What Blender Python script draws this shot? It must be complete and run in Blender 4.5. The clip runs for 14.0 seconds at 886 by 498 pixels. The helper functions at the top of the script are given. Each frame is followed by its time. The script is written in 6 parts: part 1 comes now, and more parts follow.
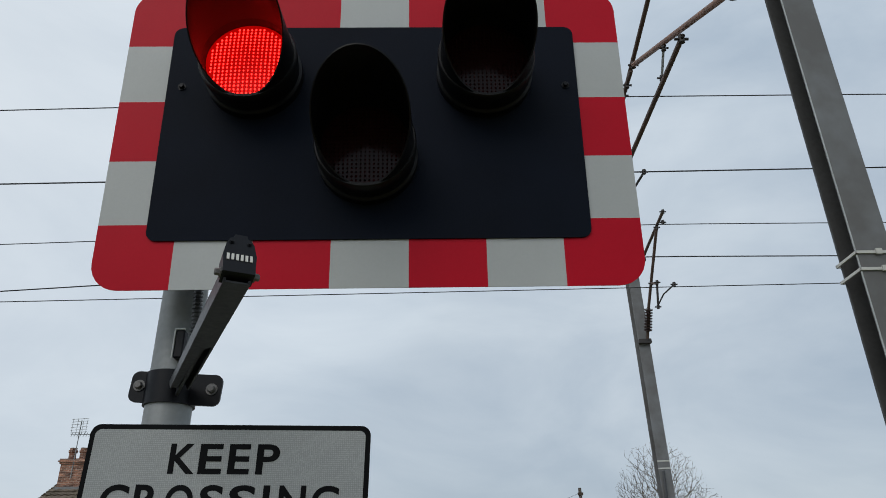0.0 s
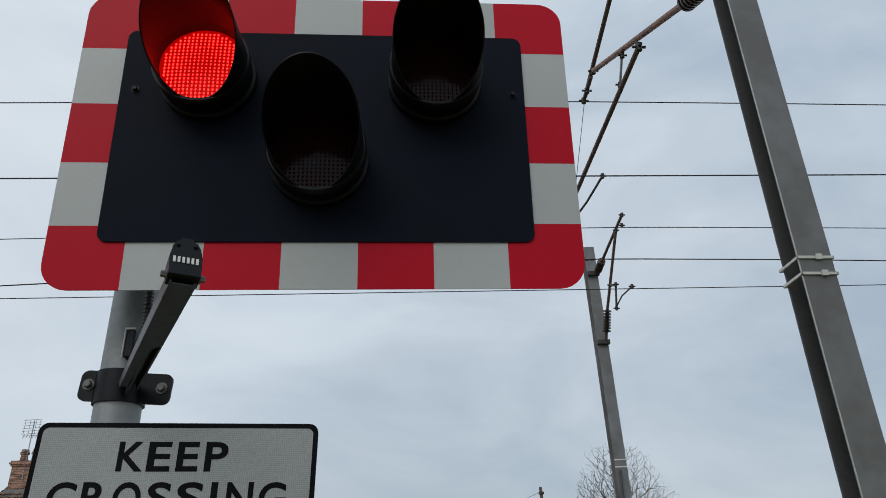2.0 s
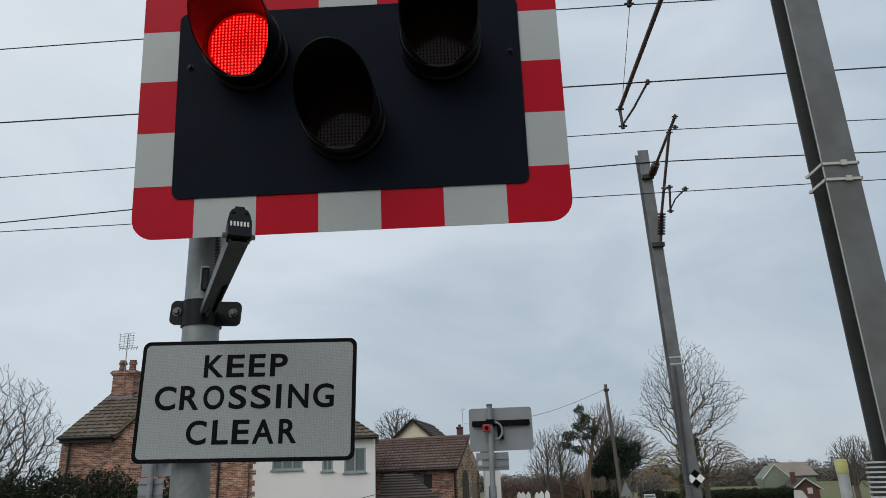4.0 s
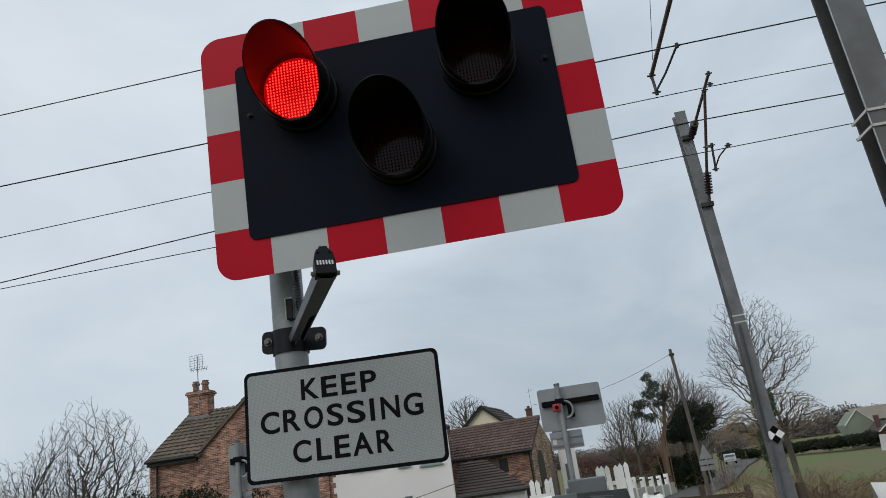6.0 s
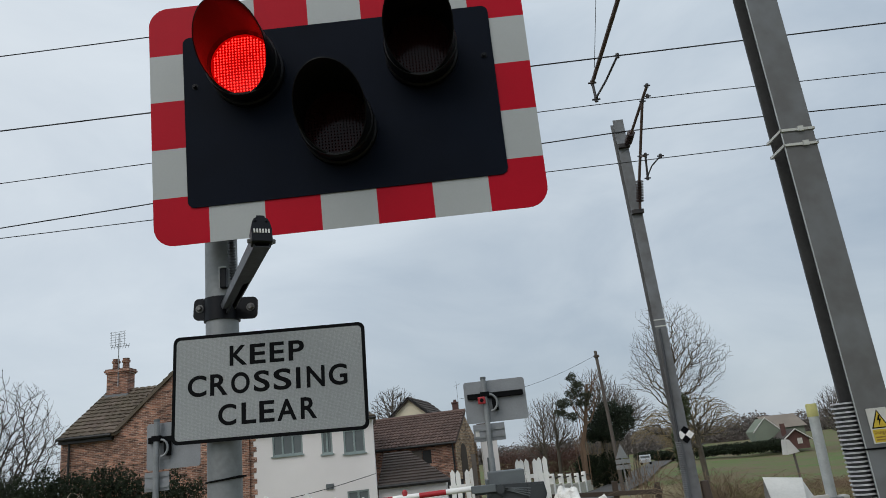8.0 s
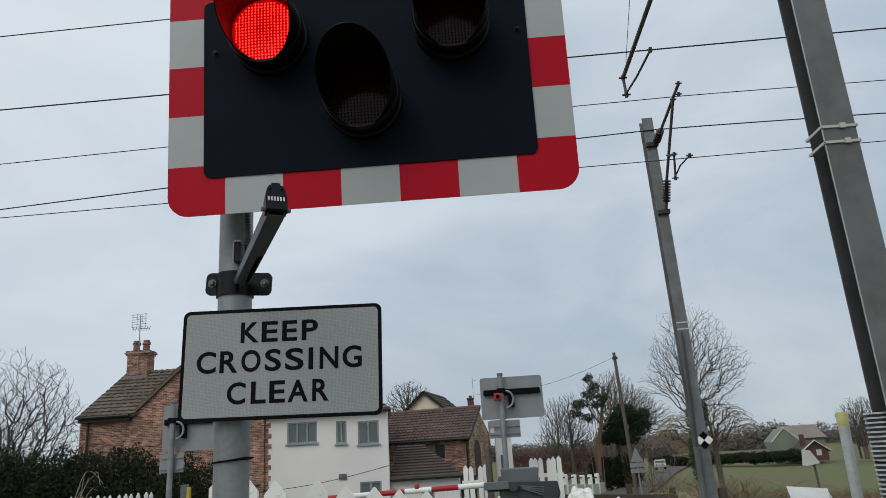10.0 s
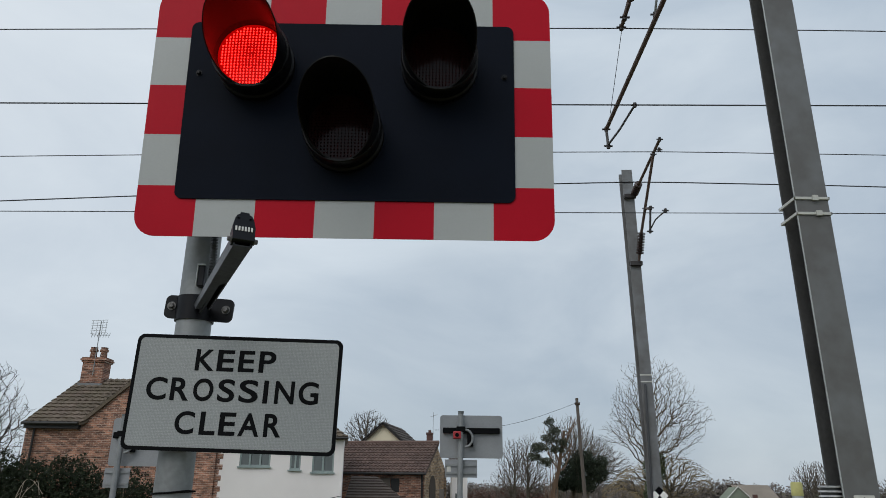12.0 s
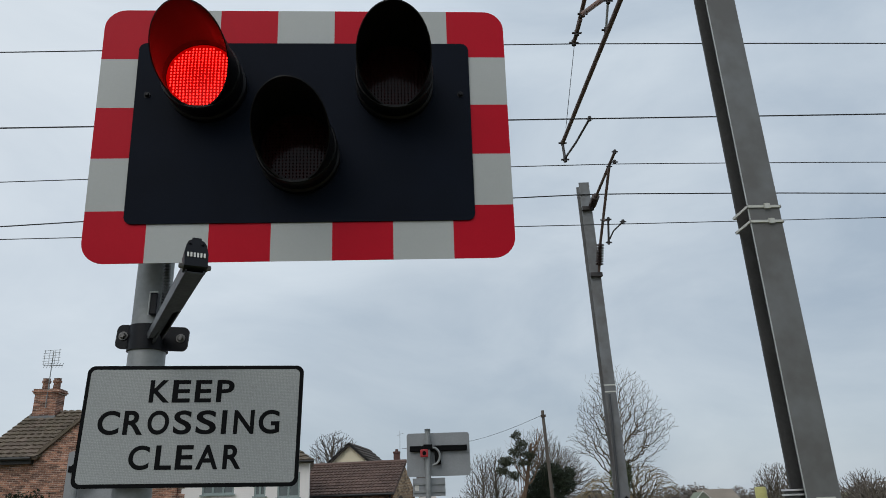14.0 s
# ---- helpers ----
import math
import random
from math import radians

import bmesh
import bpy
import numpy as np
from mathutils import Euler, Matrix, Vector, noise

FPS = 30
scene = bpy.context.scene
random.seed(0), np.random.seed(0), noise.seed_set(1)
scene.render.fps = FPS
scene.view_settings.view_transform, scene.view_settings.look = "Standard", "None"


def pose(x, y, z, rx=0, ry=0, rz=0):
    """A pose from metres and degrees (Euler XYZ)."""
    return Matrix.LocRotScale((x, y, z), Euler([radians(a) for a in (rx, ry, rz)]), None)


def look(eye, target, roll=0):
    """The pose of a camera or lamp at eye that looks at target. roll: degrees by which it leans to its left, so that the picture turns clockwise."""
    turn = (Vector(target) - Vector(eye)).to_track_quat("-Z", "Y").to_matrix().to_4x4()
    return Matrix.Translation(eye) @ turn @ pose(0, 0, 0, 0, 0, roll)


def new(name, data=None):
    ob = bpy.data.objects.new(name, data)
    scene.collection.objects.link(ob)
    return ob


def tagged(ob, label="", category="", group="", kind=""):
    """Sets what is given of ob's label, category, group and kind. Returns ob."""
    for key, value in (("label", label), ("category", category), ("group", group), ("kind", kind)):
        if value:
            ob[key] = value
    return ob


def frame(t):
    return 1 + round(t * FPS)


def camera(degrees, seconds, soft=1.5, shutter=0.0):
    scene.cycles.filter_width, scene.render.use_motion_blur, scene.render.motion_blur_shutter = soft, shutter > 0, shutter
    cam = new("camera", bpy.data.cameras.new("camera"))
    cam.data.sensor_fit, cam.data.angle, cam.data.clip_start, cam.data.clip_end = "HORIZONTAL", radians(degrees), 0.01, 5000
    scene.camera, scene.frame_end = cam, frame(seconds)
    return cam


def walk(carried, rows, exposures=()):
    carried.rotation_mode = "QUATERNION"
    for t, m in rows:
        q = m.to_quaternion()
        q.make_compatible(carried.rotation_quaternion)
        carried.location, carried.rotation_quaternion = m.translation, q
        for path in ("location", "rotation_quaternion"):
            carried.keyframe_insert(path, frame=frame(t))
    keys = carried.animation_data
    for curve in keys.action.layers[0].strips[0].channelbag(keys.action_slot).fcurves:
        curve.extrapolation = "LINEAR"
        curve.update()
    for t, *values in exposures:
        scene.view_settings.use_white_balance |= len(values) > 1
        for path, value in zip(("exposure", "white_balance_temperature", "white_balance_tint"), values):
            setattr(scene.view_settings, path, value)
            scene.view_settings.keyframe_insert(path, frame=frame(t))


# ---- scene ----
cam = camera(64.2, 14.0, soft=0.9)
PATH = [
    (0, (0.142, -1.541, 1.763), (0.182, 0.262, 2.626), -1.1),
    (0.5, (0.169, -1.54, 1.767), (0.309, 0.234, 2.68), -1.6),
    (1, (0.193, -1.545, 1.766), (0.376, 0.202, 2.722), -2.2),
    (1.5, (0.195, -1.554, 1.763), (0.383, 0.198, 2.709), -2.2),
    (2, (0.182, -1.597, 1.745), (0.321, 0.202, 2.606), -1.9),
    (2.5, (0.327, -1.725, 1.668), (0.364, 0.14, 2.388), -2.3),
    (3, (0.389, -1.835, 1.653), (0.354, 0.067, 2.27), -2.6),
    (3.2, (0.359, -1.898, 1.659), (0.309, 0.008, 2.263), -2.4),
    (5.3, (0.305, -2.018, 1.71), (0.277, -0.131, 2.37), -2.0),
    (5.5, (0.307, -2.057, 1.694), (0.276, -0.169, 2.352), -2.7),
    (6, (0.277, -2.106, 1.719), (0.1, -0.206, 2.319), -8.4),
    (6.5, (0.27, -2.162, 1.68), (0.058, -0.24, 2.193), -6.4),
    (7, (0.285, -2.163, 1.65), (0.318, -0.221, 2.127), -8.8),
    (7.5, (0.288, -2.194, 1.642), (0.314, -0.259, 2.148), -6.8),
    (8, (0.299, -2.212, 1.646), (0.294, -0.292, 2.205), -6.2),
    (8.5, (0.299, -2.2, 1.64), (0.276, -0.281, 2.203), -6.1),
    (10.8, (0.283, -2.067, 1.628), (0.255, -0.141, 2.164), -1.4),
    (11, (0.292, -2.068, 1.627), (0.3, -0.14, 2.16), -1.1),
    (11.5, (0.29, -2.062, 1.639), (0.306, -0.148, 2.217), -0.2),
    (12, (0.299, -2.077, 1.674), (0.31, -0.181, 2.31), 0.7),
    (12.5, (0.297, -2.074, 1.68), (0.336, -0.185, 2.338), 0.3),
    (13, (0.294, -2.063, 1.685), (0.373, -0.178, 2.349), -0.6),
    (13.5, (0.296, -2.056, 1.692), (0.405, -0.174, 2.362), -1.4),
    (14, (0.303, -2.053, 1.691), (0.423, -0.175, 2.369), -2.1),
]
walk(cam, [(t, look(eye, target, roll)) for t, eye, target, roll in PATH])

# ---- world, sun ----
world = bpy.data.worlds.new("overcast_sky")
scene.world = world
world.use_nodes = True
wn, wl = world.node_tree.nodes, world.node_tree.links
wn.clear()


def wnode(kind, **values):
    n = wn.new(kind)
    for k, v in values.items():
        n.inputs[k].default_value = v
    return n


SUN_EL, SUN_AZ = radians(42), radians(-150)
BRIGHT = (-0.62, 0.50, 0.60)
sky = wn.new("ShaderNodeTexSky")
sky.sky_type, sky.sun_disc = "NISHITA", False
sky.sun_elevation, sky.sun_rotation = SUN_EL, SUN_AZ
sky_gain = wnode("ShaderNodeVectorMath")
sky_gain.operation = "MULTIPLY"
sky_gain.inputs[1].default_value = (0.09, 0.09, 0.09)
wl.new(sky.outputs[0], sky_gain.inputs[0])
wcoord = wn.new("ShaderNodeTexCoord")
wmap = wn.new("ShaderNodeMapping")
wmap.inputs["Scale"].default_value = (1.0, 1.0, 2.2)
wl.new(wcoord.outputs["Generated"], wmap.inputs["Vector"])
cloud_a = wnode("ShaderNodeTexNoise", Scale=2.3, Detail=7.0, Roughness=0.55, Distortion=0.5)
wl.new(wmap.outputs[0], cloud_a.inputs["Vector"])
cloud_ramp = wn.new("ShaderNodeValToRGB")
cr = cloud_ramp.color_ramp
cr.elements[0].position, cr.elements[0].color = 0.30, (0.42, 0.505, 0.60, 1)
cr.elements[1].position, cr.elements[1].color = 0.72, (0.67, 0.745, 0.81, 1)
wl.new(cloud_a.outputs[0], cloud_ramp.inputs[0])
# a brighter bank of cloud over the west of the road
wdot = wn.new("ShaderNodeVectorMath")
wdot.operation = "DOT_PRODUCT"
wdot.inputs[1].default_value = BRIGHT
wl.new(wcoord.outputs["Generated"], wdot.inputs[0])
glow = wnode("ShaderNodeMapRange")
for i, v in enumerate((0.66, 1.0, 0.965, 1.27)):
    glow.inputs[i + 1].default_value = v
wl.new(wdot.outputs["Value"], glow.inputs[0])
wsep = wn.new("ShaderNodeSeparateXYZ")
wl.new(wcoord.outputs["Generated"], wsep.inputs[0])
lift = wnode("ShaderNodeMapRange")
for i, v in enumerate((0.10, 0.75, 0.94, 1.17)):
    lift.inputs[i + 1].default_value = v
wl.new(wsep.outputs["Z"], lift.inputs[0])
gain = wn.new("ShaderNodeMath")
gain.operation = "MULTIPLY"
wl.new(glow.outputs[0], gain.inputs[0])
wl.new(lift.outputs[0], gain.inputs[1])
cloud_lit = wn.new("ShaderNodeVectorMath")
cloud_lit.operation = "SCALE"
wl.new(cloud_ramp.outputs[0], cloud_lit.inputs[0])
wl.new(gain.outputs[0], cloud_lit.inputs["Scale"])
haze_fac = wnode("ShaderNodeMapRange")
for i, v in enumerate((0.70, 1.0, 0.0, 0.7)):
    haze_fac.inputs[i + 1].default_value = v
wl.new(wdot.outputs["Value"], haze_fac.inputs[0])
haze = wn.new("ShaderNodeMix")
haze.data_type = "RGBA"
haze.inputs["B"].default_value = (0.712, 0.757, 0.795, 1)
wl.new(haze_fac.outputs[0], haze.inputs["Factor"])
wl.new(cloud_lit.outputs[0], haze.inputs["A"])
wmix = wn.new("ShaderNodeMix")
wmix.data_type = "RGBA"
wmix.inputs["Factor"].default_value = 0.9
wl.new(sky_gain.outputs[0], wmix.inputs["A"])
wl.new(haze.outputs["Result"], wmix.inputs["B"])
wbg = wnode("ShaderNodeBackground", Strength=1.0)
wl.new(wmix.outputs["Result"], wbg.inputs["Color"])
wout = wn.new("ShaderNodeOutputWorld")
wl.new(wbg.outputs[0], wout.inputs[0])

sun = new("sun", bpy.data.lights.new("sun", "SUN"))
sun.data.energy, sun.data.angle, sun.data.color = 1.05, radians(45), (1.0, 0.96, 0.9)
sun.matrix_basis = look((math.sin(SUN_AZ) * 50, math.cos(SUN_AZ) * 50, 45), (0, 0, 2))

# ---- materials ----


def mat(name, color, rough=0.6, metal=0.0, vary=0.25, big=1.5, fine=40.0, bump=0.15, dark=None, random_tint=0.0, dist=0.004, spec=0.4, span=(0.45, 0.95)):
    """A surface with wear at two scales: big stains towards the colour dark, fine grain and relief."""
    m = bpy.data.materials.new(name)
    m.use_nodes = True
    nt = m.node_tree
    b = nt.nodes["Principled BSDF"]
    b.inputs["Metallic"].default_value = metal
    b.inputs["Specular IOR Level"].default_value = spec
    co = nt.nodes.new("ShaderNodeTexCoord")
    n1, n2 = nt.nodes.new("ShaderNodeTexNoise"), nt.nodes.new("ShaderNodeTexNoise")
    for n, s, d in ((n1, big, 5), (n2, fine, 4)):
        n.inputs["Scale"].default_value, n.inputs["Detail"].default_value = s, d
        nt.links.new(co.outputs["Object"], n.inputs["Vector"])
    add = nt.nodes.new("ShaderNodeMath")
    add.operation = "MULTIPLY_ADD"
    add.inputs[1].default_value = 0.4
    nt.links.new(n2.outputs[0], add.inputs[0])
    nt.links.new(n1.outputs[0], add.inputs[2])
    fac = nt.nodes.new("ShaderNodeMapRange")
    for i, v in enumerate((*span, 0.0, 1.0)):
        fac.inputs[i + 1].default_value = v
    nt.links.new(add.outputs[0], fac.inputs[0])
    mix = nt.nodes.new("ShaderNodeMix")
    mix.data_type = "RGBA"
    dark = dark or tuple(c * (1 - vary) for c in color)
    mix.inputs["A"].default_value, mix.inputs["B"].default_value = (*color, 1), (*dark, 1)
    nt.links.new(fac.outputs[0], mix.inputs["Factor"])
    out = mix.outputs["Result"]
    if random_tint:
        info = nt.nodes.new("ShaderNodeObjectInfo")
        geo = nt.nodes.new("ShaderNodeNewGeometry")
        s = nt.nodes.new("ShaderNodeMath")
        nt.links.new(info.outputs["Random"], s.inputs[0])
        nt.links.new(geo.outputs["Random Per Island"], s.inputs[1])
        fr = nt.nodes.new("ShaderNodeMath")
        fr.operation = "FRACT"
        nt.links.new(s.outputs[0], fr.inputs[0])
        rg = nt.nodes.new("ShaderNodeMapRange")
        rg.inputs[3].default_value, rg.inputs[4].default_value = 1 - random_tint, 1 + random_tint
        nt.links.new(fr.outputs[0], rg.inputs[0])
        sc = nt.nodes.new("ShaderNodeVectorMath")
        sc.operation = "SCALE"
        nt.links.new(out, sc.inputs[0])
        nt.links.new(rg.outputs[0], sc.inputs["Scale"])
        out = sc.outputs[0]
    nt.links.new(out, b.inputs["Base Color"])
    rr = nt.nodes.new("ShaderNodeMapRange")
    rr.inputs[3].default_value, rr.inputs[4].default_value = max(0.02, rough - 0.1), min(1, rough + 0.12)
    nt.links.new(n2.outputs[0], rr.inputs[0])
    nt.links.new(rr.outputs[0], b.inputs["Roughness"])
    if bump:
        bp = nt.nodes.new("ShaderNodeBump")
        bp.inputs["Strength"].default_value, bp.inputs["Distance"].default_value = bump, dist
        nt.links.new(n2.outputs[0], bp.inputs["Height"])
        nt.links.new(bp.outputs[0], b.inputs["Normal"])
    return m


def brick_mat(name, c1, c2, mortar, along="x"):
    """Brickwork in courses of 75 mm, laid on a wall that runs along x or along y."""
    m = mat(name, c1, 0.85, fine=30)
    nt = m.node_tree
    b = nt.nodes["Principled BSDF"]
    co = nt.nodes.new("ShaderNodeTexCoord")
    sep, com = nt.nodes.new("ShaderNodeSeparateXYZ"), nt.nodes.new("ShaderNodeCombineXYZ")
    nt.links.new(co.outputs["Object"], sep.inputs[0])
    nt.links.new(sep.outputs["X" if along == "x" else "Y"], com.inputs[0])
    nt.links.new(sep.outputs["Z"], com.inputs[1])
    br = nt.nodes.new("ShaderNodeTexBrick")
    br.inputs["Scale"].default_value = 1.0
    br.inputs["Brick Width"].default_value, br.inputs["Row Height"].default_value = 0.225, 0.075
    br.inputs["Mortar Size"].default_value = 0.008
    br.inputs["Color1"].default_value, br.inputs["Color2"].default_value = (*c1, 1), (*c2, 1)
    br.inputs["Mortar"].default_value = (*mortar, 1)
    nt.links.new(com.outputs[0], br.inputs["Vector"])
    n = nt.nodes.new("ShaderNodeTexNoise")
    n.inputs["Scale"].default_value, n.inputs["Detail"].default_value = 1.1, 6
    nt.links.new(co.outputs["Object"], n.inputs["Vector"])
    rg = nt.nodes.new("ShaderNodeMapRange")
    for i, v in enumerate((0.3, 0.7, 0.65, 1.25)):
        rg.inputs[i + 1].default_value = v
    nt.links.new(n.outputs[0], rg.inputs[0])
    sc = nt.nodes.new("ShaderNodeVectorMath")
    sc.operation = "SCALE"
    nt.links.new(br.outputs["Color"], sc.inputs[0])
    nt.links.new(rg.outputs[0], sc.inputs["Scale"])
    patch = nt.nodes.new("ShaderNodeTexNoise")
    patch.inputs["Scale"].default_value, patch.inputs["Detail"].default_value = 5.5, 3
    flat = nt.nodes.new("ShaderNodeMapping")
    flat.inputs["Scale"].default_value = (0.5, 0.5, 1.8)
    nt.links.new(co.outputs["Object"], flat.inputs["Vector"])
    nt.links.new(flat.outputs[0], patch.inputs["Vector"])
    pr = nt.nodes.new("ShaderNodeMapRange")
    for i, v in enumerate((0.32, 0.68, 0.52, 1.45)):
        pr.inputs[i + 1].default_value = v
    nt.links.new(patch.outputs[0], pr.inputs[0])
    both = nt.nodes.new("ShaderNodeVectorMath")
    both.operation = "SCALE"
    nt.links.new(sc.outputs[0], both.inputs[0])
    nt.links.new(pr.outputs[0], both.inputs["Scale"])
    nt.links.new(both.outputs[0], b.inputs["Base Color"])
    return m


def sheeting_mat(name, color, scale):
    """Retroreflective sheeting: smooth face with a fine honeycomb."""
    m = mat(name, color, 0.42, vary=0.08, big=3, fine=200, bump=0)
    nt = m.node_tree
    b = nt.nodes["Principled BSDF"]
    base = b.inputs["Base Color"].links[0].from_socket
    co = nt.nodes.new("ShaderNodeTexCoord")
    v = nt.nodes.new("ShaderNodeTexVoronoi")
    v.feature = "DISTANCE_TO_EDGE"
    v.inputs["Scale"].default_value, v.inputs["Randomness"].default_value = scale, 0.08
    nt.links.new(co.outputs["Object"], v.inputs["Vector"])
    rg = nt.nodes.new("ShaderNodeMapRange")
    for i, x in enumerate((0.02, 0.18, 0.60, 1.06)):
        rg.inputs[i + 1].default_value = x
    nt.links.new(v.outputs["Distance"], rg.inputs[0])
    sc = nt.nodes.new("ShaderNodeVectorMath")
    sc.operation = "SCALE"
    nt.links.new(base, sc.inputs[0])
    nt.links.new(rg.outputs[0], sc.inputs["Scale"])
    nt.links.new(sc.outputs[0], b.inputs["Base Color"])
    return m


def glow_mat(name, color, strength):
    m = bpy.data.materials.new(name)
    m.use_nodes = True
    b = m.node_tree.nodes["Principled BSDF"]
    b.inputs["Base Color"].default_value = (0.25, 0.01, 0.01, 1)
    b.inputs["Roughness"].default_value = 0.5
    b.inputs["Specular IOR Level"].default_value = 0.12
    b.inputs["Emission Color"].default_value = (*color, 1)
    b.inputs["Emission Strength"].default_value = strength
    return m


RED = mat("red_sheeting", (0.50, 0.004, 0.019), 0.45, vary=0.12, big=4, fine=150, bump=0.02, spec=0.12)
WHITE = mat("white_sheeting", (0.44, 0.455, 0.45), 0.4, vary=0.1, big=4, fine=150, bump=0.02)
SIGN_WHITE = sheeting_mat("sign_honeycomb_sheeting", (0.375, 0.392, 0.39), 230)
PANEL_BLACK = mat("black_painted_panel", (0.0042, 0.0070, 0.0150), 0.65, vary=0.3, big=5, fine=260, bump=0.05, spec=0.09)
HOOD_BLACK = mat("black_plastic_hood", (0.004, 0.004, 0.0045), 0.42, vary=0.3, big=9, fine=200, bump=0.04, spec=0.2)
BLACK = mat("black_vinyl", (0.004, 0.0044, 0.0052), 0.6, bump=0, spec=0.08)
CLAMP_BLACK = mat("black_enamelled_steel", (0.0032, 0.0037, 0.0065), 0.42, vary=0.3, big=12, fine=120, bump=0.06, spec=0.22)
GALV = mat("galvanised_steel", (0.31, 0.322, 0.325), 0.5, 0.35, vary=0.35, big=5, fine=60, bump=0.06)
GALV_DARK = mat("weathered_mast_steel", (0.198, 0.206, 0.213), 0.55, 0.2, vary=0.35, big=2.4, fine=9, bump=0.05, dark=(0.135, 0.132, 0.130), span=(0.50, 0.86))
# darker copy of the mast steel: the channel's shade put into the colour
MAST_SHADE = mat("shaded_mast_channel", (0.085, 0.085, 0.085), 0.7, 0.1, vary=0.4, big=3, fine=40, bump=0.2)
ARM_GREY = mat("grey_channel_steel", (0.05, 0.052, 0.055), 0.45, 0.4, big=8, fine=90, bump=0.06)
BOLT = mat("zinc_bolt", (0.16, 0.155, 0.15), 0.5, 0.5, big=30, fine=200, bump=0.05)
ALU_BACK = mat("bare_aluminium_back", (0.30, 0.31, 0.32), 0.5, 0.3, big=2, fine=40, bump=0.03)
CREAM_TIE = mat("pale_banding", (0.6, 0.6, 0.56), 0.5, bump=0)
RUST_TUBE = mat("copper_brown_tube", (0.27, 0.13, 0.08), 0.55, 0.3, big=6, fine=60, bump=0.1, dark=(0.14, 0.08, 0.06))
BROWN_TUBE = mat("dull_brown_tube", (0.14, 0.095, 0.08), 0.6, 0.2, big=6, fine=60, bump=0.1)
INSUL = mat("brown_glazed_insulator", (0.045, 0.028, 0.026), 0.25, big=10, fine=90, bump=0)
WIRE = mat("dark_wire", (0.03, 0.03, 0.032), 0.6, 0.3, bump=0)
FITTING = mat("dark_clamp_fitting", (0.06, 0.055, 0.055), 0.55, 0.4, big=20, fine=100)
PAINT_WHITE = mat("weathered_white_paint", (0.86, 0.845, 0.81), 0.65, vary=0.3, big=16, fine=70, bump=0.5, span=(0.84, 1.04), dark=(0.34, 0.30, 0.25), random_tint=0.07)
RENDER_WALL = mat("white_rendered_wall", (0.83, 0.785, 0.765), 0.85, vary=0.12, big=0.5, fine=25, bump=0.2)
CREAM_WALL = mat("cream_rendered_wall", (0.78, 0.70, 0.53), 0.85, vary=0.12, big=0.5, fine=25)
BRICK = brick_mat("orange_red_brick", (0.40, 0.185, 0.118), (0.12, 0.060, 0.046), (0.40, 0.31, 0.25))
BRICK_SIDE = brick_mat("buff_brick", (0.42, 0.28, 0.16), (0.22, 0.13, 0.075), (0.42, 0.35, 0.28), "y")
TILE = mat("brown_concrete_tile", (0.170, 0.128, 0.102), 0.85, big=1.2, fine=20, bump=0.3, dark=(0.10, 0.085, 0.055), random_tint=0.22)
TILE_RED = mat("dark_red_pantile", (0.150, 0.098, 0.082), 0.8, big=1.2, fine=20, bump=0.3, random_tint=0.18)
DARK_BRICK = mat("dark_red_brick", (0.125, 0.064, 0.054), 0.85, big=2, fine=30, bump=0.3)
TILE_LONG = mat("dark_brown_long_tile", (0.088, 0.066, 0.056), 0.8, big=1.2, fine=20, bump=0.3, random_tint=0.12)
SLATE = mat("dark_brown_roof", (0.085, 0.07, 0.062), 0.8, big=1.2, fine=20, bump=0.3, random_tint=0.2)
# black gutter paint, also used for painted shade in openings
GUTTER = mat("black_gutter_and_shade", (0.02, 0.02, 0.02), 0.5, bump=0)
FRAME_GREY = mat("grey_green_window_frame", (0.27, 0.33, 0.32), 0.5, bump=0)
# opaque panes: sky reflection and pale curtains are put into the base colour
GLASS = mat("window_glass_sky_tinted", (0.15, 0.17, 0.172), 0.06, big=0.8, fine=3, bump=0)
WOOD_DARK = mat("dark_weathered_wood", (0.075, 0.055, 0.042), 0.85, big=3, fine=50, bump=0.3)
WOOD_POLE = mat("grey_brown_pole_wood", (0.13, 0.11, 0.095), 0.85, big=3, fine=40, bump=0.3)
BARK = mat("grey_brown_bark", (0.13, 0.11, 0.085), 0.9, big=2, fine=25, bump=0.4)
TWIG = mat("fine_twigs", (0.135, 0.115, 0.098), 0.9, big=1, fine=10, bump=0, random_tint=0.2)
# brown twigs made paler, the haze of distance painted into the colour
FAR_WOOD = mat("far_hazed_brown_woods", (0.185, 0.158, 0.142), 0.95, big=0.05, fine=1, bump=0, random_tint=0.3)
TWIG_OLIVE = mat("olive_brown_twigs", (0.105, 0.084, 0.052), 0.9, big=1, fine=10, bump=0, random_tint=0.25)
BARK_WARM = mat("warm_brown_pine_bark", (0.165, 0.105, 0.068), 0.9, big=2, fine=25, bump=0.4)
TWIG_DARK = mat("dark_thorn_twigs", (0.075, 0.062, 0.052), 0.9, big=1, fine=10, bump=0, random_tint=0.25)
TWIG_GOLD = mat("golden_willow_twigs", (0.265, 0.205, 0.115), 0.9, big=1, fine=10, bump=0, random_tint=0.2)
TWIG_RED = mat("reddish_hedge_twigs", (0.13, 0.066, 0.05), 0.9, big=1, fine=10, bump=0, random_tint=0.2)
LEAF = mat("dark_evergreen_leaf", (0.019, 0.027, 0.012), 0.6, big=2, fine=20, bump=0, random_tint=0.5, spec=0.15)
LEAF_EVER = mat("deep_green_leaf", (0.026, 0.036, 0.020), 0.6, big=2, fine=20, bump=0, random_tint=0.5, spec=0.2)
